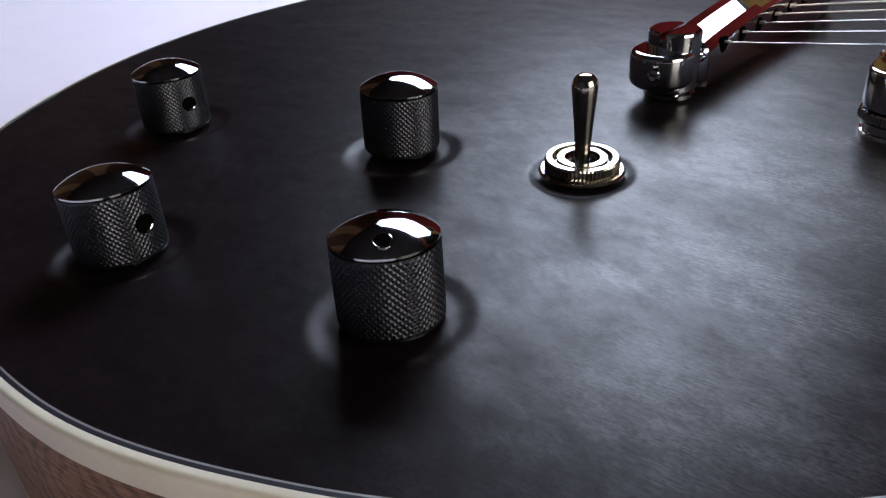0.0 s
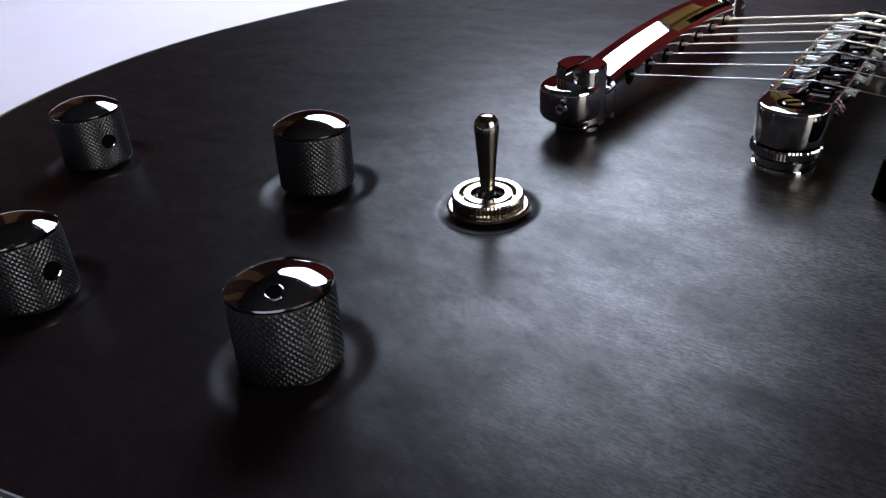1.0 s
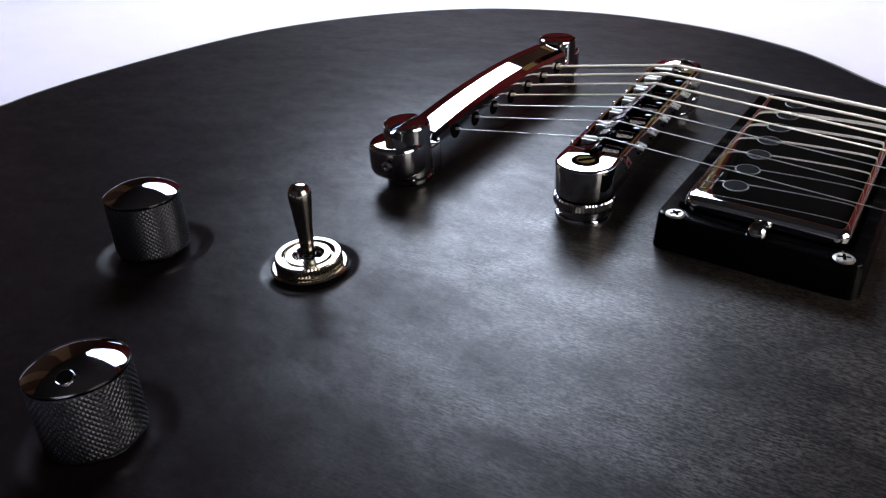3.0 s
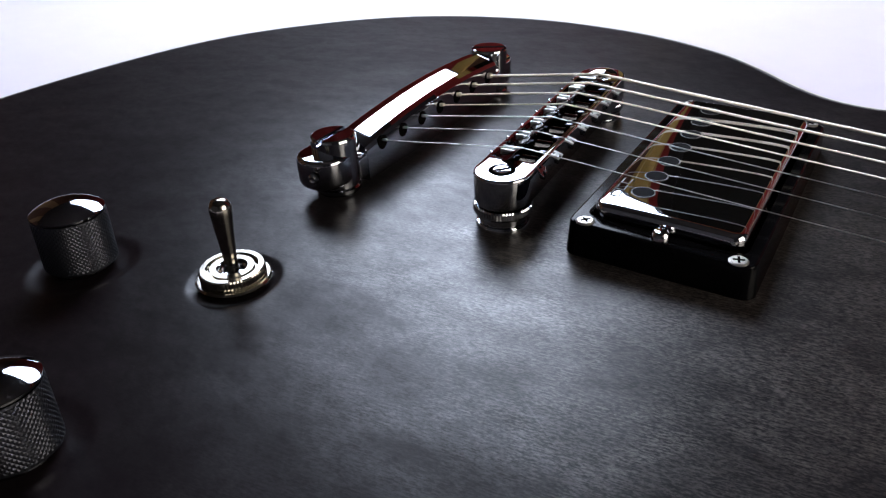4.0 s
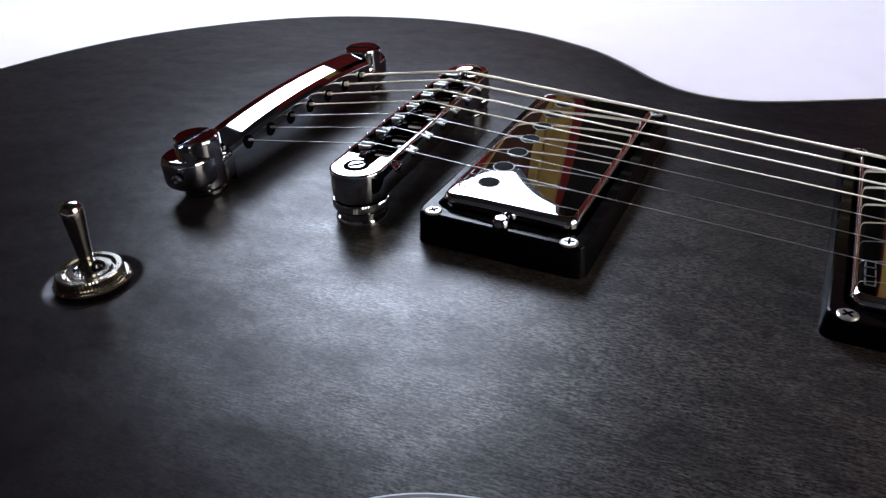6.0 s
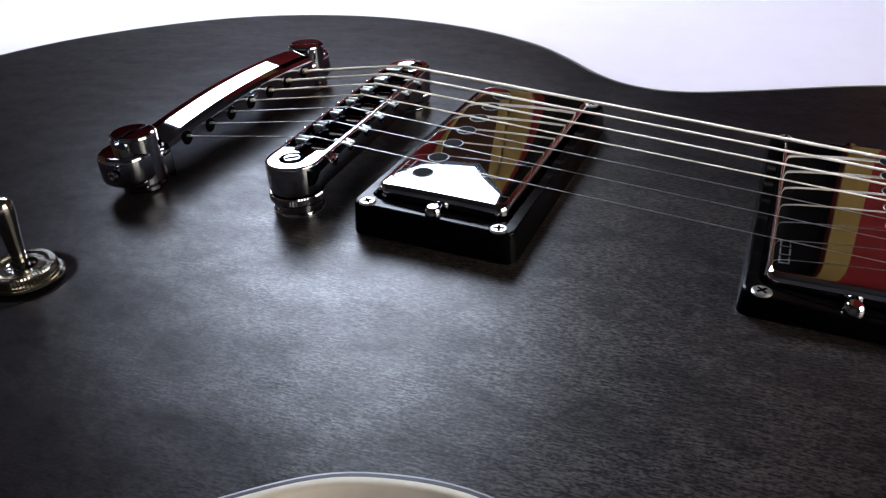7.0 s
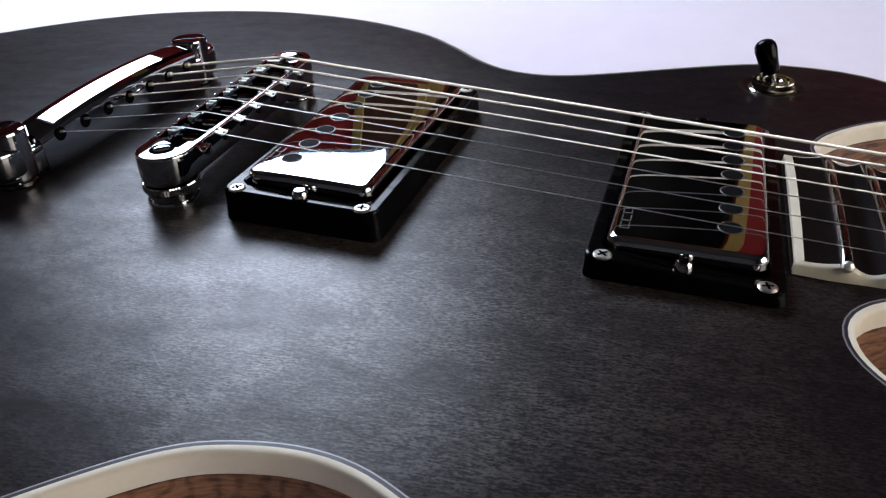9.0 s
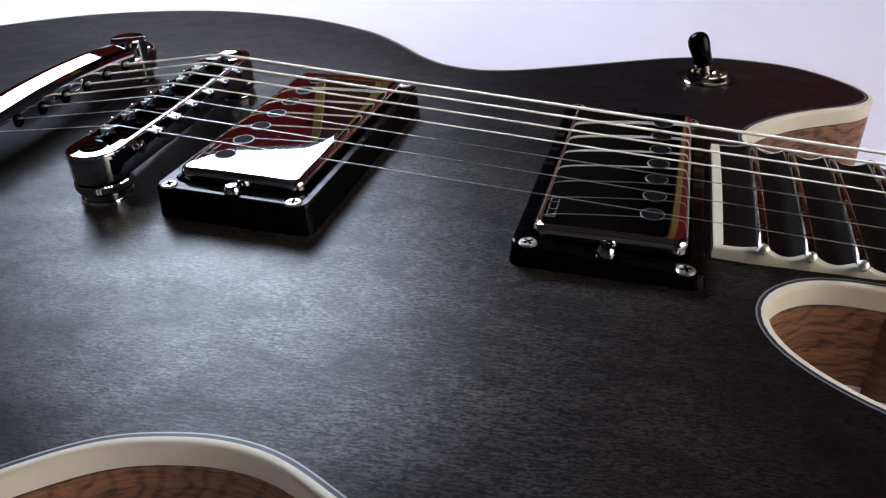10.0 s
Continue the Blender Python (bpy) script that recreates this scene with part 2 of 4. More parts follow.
def box(sx, sy, sz, bevel=0.0, centre=(0, 0, 0), seg=2):
    bm = bmesh.new()
    bmesh.ops.create_cube(bm, size=1, matrix=Matrix.Translation(centre) @ Matrix.Diagonal((sx, sy, sz, 1)))
    if bevel:
        bmesh.ops.bevel(bm, geom=bm.edges[:], offset=bevel, segments=seg, profile=0.5, affect="EDGES")
    return bm


def rounded_rectangle(sx, sy, r, seg=6, along=1):
    """Corner points; along: how many pieces each straight side is divided into."""
    pts = []
    for cx, cy, a in ((1, 1, 0), (-1, 1, 90), (-1, -1, 180), (1, -1, 270)):
        for k in range(seg + 1):
            t = radians(a + 90 * k / seg)
            pts.append((cx * (sx / 2 - r) + r * math.cos(t), cy * (sy / 2 - r) + r * math.sin(t)))
    if along == 1:
        return pts
    out, n = [], len(pts)
    for k, p in enumerate(pts):
        out.append(p)
        if k % (seg + 1) == seg:
            q = pts[(k + 1) % n]
            out += [(p[0] + (q[0] - p[0]) * j / along, p[1] + (q[1] - p[1]) * j / along) for j in range(1, along)]
    return out


def loft(loops, cap_first=True, cap_last=True):
    """Skins a list of closed loops of equal length."""
    bm = bmesh.new()
    rows = [[bm.verts.new(p) for p in loop] for loop in loops]
    n = len(rows[0])
    for a, b in zip(rows, rows[1:]):
        for k in range(n):
            bm.faces.new((a[k], a[(k + 1) % n], b[(k + 1) % n], b[k]))
    if cap_first:
        bm.faces.new(rows[0][::-1])
    if cap_last:
        bm.faces.new(rows[-1])
    return bm


def tube(points, radius, seg=8):
    """A round bar along a line of points."""
    loops = []
    pts = [Vector(p) for p in points]
    for k, p in enumerate(pts):
        d = (pts[min(k + 1, len(pts) - 1)] - pts[max(k - 1, 0)]).normalized()
        side = d.cross(Vector((0, 0, 1)))
        side = side.normalized() if side.length > 1e-6 else Vector((1, 0, 0))
        up = side.cross(d)
        loops.append([p + radius * (math.cos(2 * math.pi * j / seg) * side + math.sin(2 * math.pi * j / seg) * up) for j in range(seg)])
    return loft(loops)


def joined(*meshes):
    bm = bmesh.new()
    for other in meshes:
        me = bpy.data.meshes.new("part")
        other.to_mesh(me)
        other.free()
        bm.from_mesh(me)
        bpy.data.meshes.remove(me)
    return bm


def moved(bm, m):
    bmesh.ops.transform(bm, matrix=m, verts=bm.verts)
    return bm


# ---- the room ----
FLOOR, CEILING_Z, WALL = -0.76, 1.75, 1.45


def slab(name, sx, sy, sz, centre, mat, label, category):
    return tagged(part(name, box(sx, sy, sz, 0, centre), mat, smooth=False), label, category, kind="structure")


slab("floor", 3.4, 3.6, 0.1, (-0.5, -0.25, FLOOR - 0.05), FLOOR_WOOD, "brown wooden floor of the dim room", "floor")
slab("ceiling", 3.4, 3.6, 0.1, (-0.5, -0.25, CEILING_Z + 0.05), DARK_CEILING, "dark painted ceiling", "ceiling")
MID_Z, TALL = (FLOOR + CEILING_Z) / 2, CEILING_Z - FLOOR
slab("wall_west", 0.1, 3.6, TALL, (-2.15, -0.25, MID_Z), NECK_WOOD, "dark brown panelled wall", "wall")
for y in (-1.25, -0.35, 0.55):
    slab("trim_post", 0.05, 0.34, TALL - 0.01, (-2.074, y, MID_Z), TAN_WOOD, "tan wooden board on the brown wall", "trim")
EAST = 1.15
WIN_A, WIN_B, WIN_LOW, WIN_HIGH = -0.55, 0.40, 0.06, 0.96
slab("wall_east_1", 0.1, WIN_A + 2.05, TALL, (EAST, (WIN_A - 2.05) / 2, MID_Z), DARK_CEILING, "dark grey painted wall", "wall")
slab("wall_east_2", 0.1, 1.55 - WIN_B, TALL, (EAST, (1.55 + WIN_B) / 2, MID_Z), DARK_CEILING, "dark grey painted wall", "wall")
slab("wall_east_3", 0.1, WIN_B - WIN_A, WIN_LOW - FLOOR, (EAST, (WIN_A + WIN_B) / 2, (WIN_LOW + FLOOR) / 2), DARK_CEILING, "dark grey painted wall under the window", "wall")
slab("wall_east_4", 0.1, WIN_B - WIN_A, CEILING_Z - WIN_HIGH, (EAST, (WIN_A + WIN_B) / 2, (WIN_HIGH + CEILING_Z) / 2), DARK_CEILING, "dark grey painted wall over the window", "wall")
# unseen window, added as a source for the warm light from the neck side
window = thing("window_1", "unseen bright window, added for warm light from the neck side", "window", pose(EAST, (WIN_A + WIN_B) / 2, (WIN_LOW + WIN_HIGH) / 2), kind="structure")
part("pane", box(0.006, WIN_B - WIN_A - 0.08, WIN_HIGH - WIN_LOW - 0.08), ADDED_GLOW, window, "glowing pane of the added window", smooth=False)
for s in (-1, 1):
    part("window_frame", box(0.07, 0.04, WIN_HIGH - WIN_LOW, 0.004, (0, s * ((WIN_B - WIN_A) / 2 - 0.02), 0)), PALE_WALL, window)
    part("window_frame", box(0.07, WIN_B - WIN_A - 0.08, 0.04, 0.004, (0, 0, s * ((WIN_HIGH - WIN_LOW) / 2 - 0.02))), PALE_WALL, window)
slab("wall_south", 3.2, 0.1, TALL, (-0.5, -2.0, MID_Z), PALE_WALL, "pale grey painted wall", "wall")
GAP_A, GAP_B, GAP_TOP = -0.37, 0.27, 1.50
slab("wall_north_1", GAP_A + 2.1, 0.1, TALL, ((GAP_A - 2.1) / 2, WALL + 0.05, MID_Z), RED_PAINT, "dark red painted wall", "wall")
slab("wall_north_2", 1.1 - GAP_B, 0.1, TALL, ((GAP_B + 1.1) / 2, WALL + 0.05, MID_Z), RED_PAINT, "dark red painted wall", "wall")
slab("wall_north_3", GAP_B - GAP_A, 0.1, CEILING_Z - GAP_TOP, ((GAP_A + GAP_B) / 2, WALL + 0.05, (CEILING_Z + GAP_TOP) / 2), RED_PAINT, "dark red painted wall above the niche", "wall")
slab("wall_niche", GAP_B - GAP_A, 0.1, GAP_TOP - FLOOR, ((GAP_A + GAP_B) / 2, WALL + 0.35, (FLOOR + GAP_TOP) / 2), BLACK_CLOTH, "dark back of the wall niche", "wall")
for n, x in ((1, GAP_A - 0.05), (2, GAP_B + 0.05)):
    slab("wall_niche_side_%d" % n, 0.1, 0.2, GAP_TOP - FLOOR, (x, WALL + 0.2, (FLOOR + GAP_TOP) / 2), BLACK_CLOTH, "dark side of the wall niche", "wall")
slab("wall_niche_top", GAP_B - GAP_A + 0.2, 0.3, 0.06, ((GAP_A + GAP_B) / 2, WALL + 0.25, GAP_TOP + 0.03), BLACK_CLOTH, "dark top of the wall niche", "wall")
trim = thing("trim", "yellow oak casing round the dark niche", "trim", kind="structure")
for x in (GAP_A - 0.03, GAP_B + 0.03):
    part("casing_board", box(0.06, 0.03, GAP_TOP - FLOOR, 0.004, (x, WALL - 0.012, (FLOOR + GAP_TOP) / 2)), OAK, trim)
panel = thing("wall_panel", "brown wooden panel in a yellow oak frame on the wall", "wall panel", pose(-0.545, WALL - 0.012, 0.85))
part("panel_board", box(0.20, 0.016, 0.60, 0.003), NECK_WOOD, panel, "brown wooden board")
for x in (-0.095, 0.095):
    part("frame_side", box(0.03, 0.024, 0.60, 0.004, (x, -0.003, 0)), OAK, panel)
for z in (-0.315, 0.315):
    part("frame_rail", box(0.22, 0.024, 0.03, 0.004, (0, -0.003, z)), OAK, panel)
part("casing_head", box(GAP_B - GAP_A + 0.12, 0.03, 0.06, 0.004, ((GAP_A + GAP_B) / 2, WALL - 0.012, GAP_TOP + 0.03)), OAK, trim)

# table with a white sheet spread over it
table = thing("table", "plain oak table under a white sheet", "table", pose(0, 0.1, FLOOR))
part("tabletop", box(1.96, 1.56, 0.03, 0.004, (0, 0, -FLOOR - 0.021)), OAK, table)
for sx in (-1, 1):
    for sy in (-1, 1):
        part("leg", box(0.07, 0.07, -FLOOR - 0.036, 0.006, (sx * 0.9, sy * 0.7, (-FLOOR - 0.036) / 2)), OAK, table)


def sheet_height(x, y):
    """Soft folds that die out under the guitar."""
    d = max(0.0, max(abs(x + 0.02) - 0.27, abs(y + 0.02) - 0.24))
    fold = noise.noise(Vector((x * 3.2 + y * 1.5, y * 2.2, 0.3))) * 0.6 + noise.noise(Vector((x * 9, y * 5 - x * 4, 1.7))) * 0.25
    return -0.0012 + min(1.0, d / 0.15) * 0.011 * (0.5 + fold)


bm = bmesh.new()
NX, NY = 100, 80
grid = [[bm.verts.new((x, y, sheet_height(x, y))) for x in np.linspace(-1.0, 1.0, NX)] for y in np.linspace(-0.7, 0.9, NY)]
for a, b in zip(grid, grid[1:]):
    for k in range(NX - 1):
        bm.faces.new((a[k], a[k + 1], b[k + 1], b[k]))
lip = bmesh.ops.extrude_edge_only(bm, edges=[e for e in bm.edges if e.is_boundary])
bmesh.ops.translate(bm, verts=[g for g in lip["geom"] if isinstance(g, bmesh.types.BMVert)], vec=(0, 0, -0.006))
tagged(part("bed_sheet", bm, SHEET, angle=60), "white cotton sheet with soft folds over the table", "sheet")

# wide softbox lamp, hung from the ceiling by a pole
lamp_pose = look(LAMP_PLACE, LAMP_AIM)
lamp = thing("softbox_lamp", "glowing wide softbox lamp with a black shell", "lamp", lamp_pose)


def softbox(k, z):
    """The softbox's outline, a wide rectangle with cut corners, scaled by k."""
    a, b, low, high, cut = -0.30, 0.42, -0.262, LAMP_HIGH, 0.10
    line = [(b, high - cut), (b - cut, high), (a + 0.05, high), (a, high - 0.05), (a, low + cut), (a + cut, low), (b - 2.1 * cut, low), (b, low + 2.1 * cut)]
    mx, my = (a + b) / 2, (low + high) / 2
    c, d = math.cos(LAMP_ROLL), math.sin(LAMP_ROLL)
    scaled = [(mx + k * (x - mx), my + k * (y - my)) for x, y in line]
    return [(c * x - d * y, d * x + c * y, z) for x, y in scaled]


part("diffuser", loft([softbox(1.0, 0.002), softbox(1.0, 0.0)]), GLOW, lamp, "glowing white diffuser cloth", smooth=False)
part("shell", loft([softbox(1.03, -0.006), softbox(1.03, 0.012), softbox(0.25, 0.2), softbox(0.18, 0.26)], False, True), BLACK_CLOTH, lamp, "black cloth shell", smooth=False)
hang = lamp_pose.inverted() @ Vector((LAMP_PLACE.x - 0.13, LAMP_PLACE.y + 0.2, CEILING_Z))
part("pole", tube([(0.063, -0.054, 0.25), hang], 0.012, 12), DARK_CHROME, lamp, "grey metal pole")

# ---- the guitar ----
guitar = thing("electric_guitar", "satin black seven-string electric guitar lying on a white sheet", "guitar")
TOP_Z, DROP = 0.0562, 0.0046
BINDING, BACK_BINDING = 0.0058, 0.0055
# outline of the body, from the treble side of the neck round the tail to its bass side
OUTLINE = [
    (206, -36), (185.5, -36.4), (174.3, -45.8), (175.3, -59.2), (189, -72), (218, -85), (241, -99), (246, -112), (228, -126), (175, -136),
    (124, -129), (104.5, -121.4), (91.5, -115.9), (80, -114.7), (69, -116.7), (58, -121), (43.8, -133), (14.5, -161.6), (-22.5, -186.4),
    (-69, -201.6), (-128, -197.6), (-181, -174.5), (-220, -125), (-239.5, -71), (-242.3, -14), (-227, 63), (-194, 114), (-147, 149.5), (-88, 163),
    (-31, 155), (11, 136.2), (33, 118.6), (47, 104.3), (60, 94.2), (74, 90), (88, 92.2), (108, 101.6), (151, 124.3), (176, 127.2), (196, 122),
    (211, 108.5), (218, 95), (212.5, 82.5), (190, 67.5), (175, 50), (176, 36), (206, 30),
]


def smooth_line(pts, steps):
    """A Catmull-Rom curve through the points."""
    out = []
    ends = [pts[0]] + pts + [pts[-1]]
    for a, b, c, d in zip(ends, ends[1:], ends[2:], ends[3:]):
        a, b, c, d = (np.array(p, float) for p in (a, b, c, d))
        for k in range(steps):
            t = k / steps
            out.append(0.5 * (2 * b + (c - a) * t + (2 * a - 5 * b + 4 * c - d) * t * t + (3 * b - a - 3 * c + d) * t ** 3))
    out.append(np.array(pts[-1], float))
    return np.array(out)


def even_line(line, step):
    """The same line with points at even distances."""
    far = np.r_[0, np.cumsum(np.linalg.norm(np.diff(line, axis=0), axis=1))]
    at = np.linspace(0, far[-1], int(far[-1] / step) + 1)
    return np.stack([np.interp(at, far, line[:, 0]), np.interp(at, far, line[:, 1])], 1)


rim = even_line(smooth_line(OUTLINE, 24) / 1000, 0.0028)
for _ in range(3):
    rim[1:-1] = 0.25 * rim[:-2] + 0.5 * rim[1:-1] + 0.25 * rim[2:]
along = np.roll(rim, -1, 0) - np.roll(rim, 1, 0)
along /= np.linalg.norm(along, axis=1)[:, None]
inward = np.stack([along[:, 1], -along[:, 0]], 1)
if np.sum(rim[:, 0] * np.roll(rim[:, 1], -1) - np.roll(rim[:, 0], -1) * rim[:, 1]) > 0:
    inward = -inward

# control knobs and switches sit in shallow round dishes: x, y, floor radius, rim radius, depth
KNOBS = [(-0.1523, -0.1258), (-0.1003, -0.1688), (-0.0852, -0.1053), (-0.0399, -0.1527)]
TOGGLE, SELECTOR = (-0.0434, -0.0930), (0.1611, 0.0972)
DISHES = [(x, y, 0.0104, 0.0148, depth) for (x, y), depth in zip(KNOBS, (0.0008, 0.0012, 0.0007, 0.0005))] + [(*TOGGLE, 0.0088, 0.0120, 0.0008), (*SELECTOR, 0.0092, 0.0118, 0.0004)]


def arch(x, y):
    """The arched top's height."""
    crown = 0.0024 * math.exp(-((x + 0.045) ** 2 + y * y) / 0.006)
    return TOP_Z + crown - DROP * math.tanh(math.hypot(x - 0.05, y) ** 3 / 0.012)


def top_height(x, y):
    z = arch(x, y)
    for cx, cy, r0, r1, depth in DISHES:
        d = math.hypot(x - cx, y - cy)
        if d < r1:
            t = min(1.0, (r1 - d) / (r1 - r0))
            z -= depth * t * t * (3 - 2 * t)
    return z


def heel_rise(x, y):
    """The back is carved away round the neck joint."""
    t = min(1.0, max(0.0, (0.075 - math.hypot(x - 0.195, y + 0.035)) / 0.045))
    return 0.0215 * t * t * (3 - 2 * t)


def ring(offset, drop=0.0, floor=None):
    return [(x, y, (arch(x, y) - drop) if floor is None else floor + heel_rise(x, y)) for x, y in rim + inward * offset]


def band(rows):
    return loft(rows, False, False)


# top plate
EDGE = 0.0028
inner = rim + inward * EDGE
pts = [tuple(p) for p in inner]
edges = [(k, (k + 1) % len(pts)) for k in range(len(pts))]


def inside(px, py, line):
    a, b = line, np.roll(line, -1, 0)
    cross = (a[:, 1] > py) != (b[:, 1] > py)
    at = a[:, 0] + (py - a[:, 1]) / np.where(b[:, 1] == a[:, 1], 1e-9, b[:, 1] - a[:, 1]) * (b[:, 0] - a[:, 0])
    return np.count_nonzero(cross & (px < at)) % 2 == 1


margin = rim + inward * 0.0052
for x in np.arange(-0.25, 0.245, 0.005):
    for y in np.arange(-0.2, 0.17, 0.005):
        if inside(x, y, margin) and all(math.hypot(x - c[0], y - c[1]) > c[3] + 0.003 for c in DISHES):
            pts.append((x, y))
for cx, cy, r0, r1, depth in DISHES:
    pts.append((cx, cy))
    for r in [r0 * 0.5, r0 - 0.0006] + list(np.linspace(r0, r1, 8)) + [r1 + 0.0008, r1 + 0.0025]:
        pts += [(cx + r * math.cos(2 * math.pi * k / 56), cy + r * math.sin(2 * math.pi * k / 56)) for k in range(56)]
from mathutils.geometry import delaunay_2d_cdt
flat, _, tris, *_ = delaunay_2d_cdt([Vector(p) for p in pts], edges, [], 1, 1e-7)
plate = bpy.data.meshes.new("top_plate")
plate.from_pydata([(v.x, v.y, top_height(v.x, v.y)) for v in flat], [], [tuple(t) for t in tris])
plate.shade_smooth()
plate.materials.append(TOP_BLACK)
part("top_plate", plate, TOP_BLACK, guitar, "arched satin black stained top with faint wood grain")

# purfling lines, binding, sides and back
part("purfling_line", band([ring(EDGE), ring(EDGE - 0.00036, -0.00004)]), WHITE_LINE, guitar, "thin white purfling line")
part("purfling_line", band([ring(EDGE - 0.00036, -0.00004), ring(EDGE - 0.0011, -0.00002)]), BLACK_LINE, guitar, "thin black purfling line")
part("binding", band([ring(EDGE - 0.0011, -0.00002), ring(0.0009), ring(0.00045, 0.00012), ring(0.00012, 0.00045), ring(0.0, 0.0010), ring(0.0, BINDING - 0.0004), ring(0.0005, BINDING)]), IVORY, guitar, "ivory binding round the top edge", angle=50)
part("body_side", band([ring(0.0002, BINDING), ring(0.0002, floor=BACK_BINDING)]), MAHOGANY, guitar, "brown mahogany side of the body")
part("back_binding", band([ring(0.0003, floor=BACK_BINDING + 0.0002), ring(0.0, floor=BACK_BINDING), ring(0.0, floor=0.0012), ring(0.0012, floor=0.0)]), IVORY, guitar, "ivory binding round the back edge", angle=50)
bm = bmesh.new()
bm.faces.new([bm.verts.new(p) for p in ring(0.0012, floor=0.0)])
bmesh.ops.triangulate(bm, faces=bm.faces[:])
part("back_plate", bm, MAHOGANY, guitar, "brown mahogany back")


# -- knobs --
def knurled_sleeve(r, z0, z1, around, rows, depth):
    """A sleeve of small pyramids in a diamond lattice."""
    n = around * 2
    verts, faces = [], []
    for j in range(rows + 1):
        for k in range(n):
            high = (k + j) % 2 == 0 and 0 < j < rows
            rr, a = r - (0 if high else depth), 2 * math.pi * k / n
            verts.append((rr * math.cos(a), rr * math.sin(a), z0 + (z1 - z0) * j / rows))
    for j in range(rows):
        for k in range(n):
            a, b, c, d = j * n + k, j * n + (k + 1) % n, (j + 1) * n + (k + 1) % n, (j + 1) * n + k
            faces += [(a, b, d), (b, c, d)] if (k + j) % 2 == 0 else [(a, b, c), (a, c, d)]
    me = bpy.data.meshes.new("knurled_sleeve")
    me.from_pydata(verts, [], faces)
    me.materials.append(KNURL)
    return me


KNOB_R, KNOB_RIM, KNOB_TOP = 0.0088, 0.0155, 0.0180
dome = [(0.0, 0.0002), (KNOB_R - 0.0006, 0.0002), (KNOB_R - 0.0003, 0.0006), (KNOB_R - 0.0003, 0.0012)]
dome += [(KNOB_R - 0.0004, KNOB_RIM - 0.0009), (KNOB_R - 0.00005, KNOB_RIM - 0.0006), (KNOB_R - 0.00005, KNOB_RIM - 0.0002)]
BULGE = ((KNOB_R - 0.0003) ** 2 + (KNOB_TOP - KNOB_RIM) ** 2) / (2 * (KNOB_TOP - KNOB_RIM))
for k in range(13):
    r = (KNOB_R - 0.0003) * (1 - k / 12)
    dome.append((r, KNOB_TOP - BULGE + math.sqrt(BULGE ** 2 - r ** 2)))


def knob(x, y, turn, lean, lift):
    z = top_height(x, y) + lift
    k = part("control_knob", lathe(dome, 72), DARK_CHROME, guitar, "domed dark chrome control knob with a knurled side", pose(x, y, z, lean[0], lean[1], turn), angle=28)
    part("knurled_sleeve", knurled_sleeve(KNOB_R + 0.00012, 0.0011, KNOB_RIM - 0.0009, 50, 23, 0.00015), KNURL, k, "diamond-knurled sleeve")
    # painted black, as the gap below the knob lies in shade
    part("shaft", lathe([(0.0, -lift - 0.0006), (0.0062, -lift - 0.0006), (0.0062, -lift + 0.0004), (0.0031, -lift + 0.0005), (0.0031, 0.0004), (0.0, 0.0004)], 32), SHADE_BLACK, k, "shaft and washer under the knob, black for the shade there")
    return k


LIFTS = (0.0006, 0.0002, 0.0012, 0.0002)
knobs = [knob(x, y, turn, lean, lift) for (x, y), turn, lean, lift in zip(KNOBS, (0, 13, 20, 0), ((0, 0), (-2, -2.5), (-1, 1), (-3, -3)), LIFTS)]


def arc_bar(r, a, b, thick):
    """A thin bright bar along part of a circle in the y-z plane."""
    return tube([(0, r * math.cos(t), r * math.sin(t)) for t in np.linspace(radians(a), radians(b), 12)], thick, 6)


for k in knobs[:2]:
    at = pose(KNOB_R - 0.0004, 0, 0.0080)
    # a black disc paints the shade inside the hole
    part("set_screw_hole", lathe([(0.0, 0.0), (0.0019, 0.0), (0.0019, 0.00072), (0.0, 0.00072)], 28, (1, 0, 0)), SHADE_BLACK, k, "black disc for the shaded set-screw hole", at)
    # the screw's glint is modelled as a chrome crescent
    part("set_screw_glint", moved(arc_bar(0.0015, -105, -25, 0.00026), pose(0.00075, 0, 0)), CHROME, k, "chrome crescent shaped as the set screw's glint", at)

HOLE_AT = Matrix.Translation((0.0043, -0.0041, KNOB_TOP - 0.00125)) @ Vector((0, 0, 1)).rotation_difference(Vector((0.0043, -0.0041, 0.0145))).to_matrix().to_4x4()
part("top_hole", lathe([(0.0, 0.0), (0.0013, 0.0), (0.0013, 0.0003), (0.0, 0.00035)], 24), SHADE_BLACK, knobs[3], "black disc for the shaded hole in the dome", HOLE_AT)
part("hole_rim", lathe([(0.0012, 0.0), (0.0013, 0.0004), (0.0014, 0.00045), (0.0015, 0.0004), (0.0016, 0.0)], 32), DARK_CHROME, knobs[3], "bright edge of the hole", HOLE_AT)


# -- switches --
def knurled_nut(r, h, teeth, bore):
    loops = []
    for rr, z, cut in ((r * 0.94, 0, 0), (r, 0.0004, 1), (r, h - 0.0004, 1), (r * 0.95, h, 0), (r * 0.80, h, 0), (r * 0.78, h - 0.0012, 0), (r * 0.68, h - 0.0012, 0), (r * 0.66, h - 0.0001, 0), (bore * 1.05, h - 0.0001, 0), (bore, 0.0, 0)):
        loops.append([(q * math.cos(math.pi * k / teeth), q * math.sin(math.pi * k / teeth), z) for k in range(2 * teeth) for q in [rr - (0.00028 if cut and k % 2 else 0)]])
    return loft(loops, False, False)


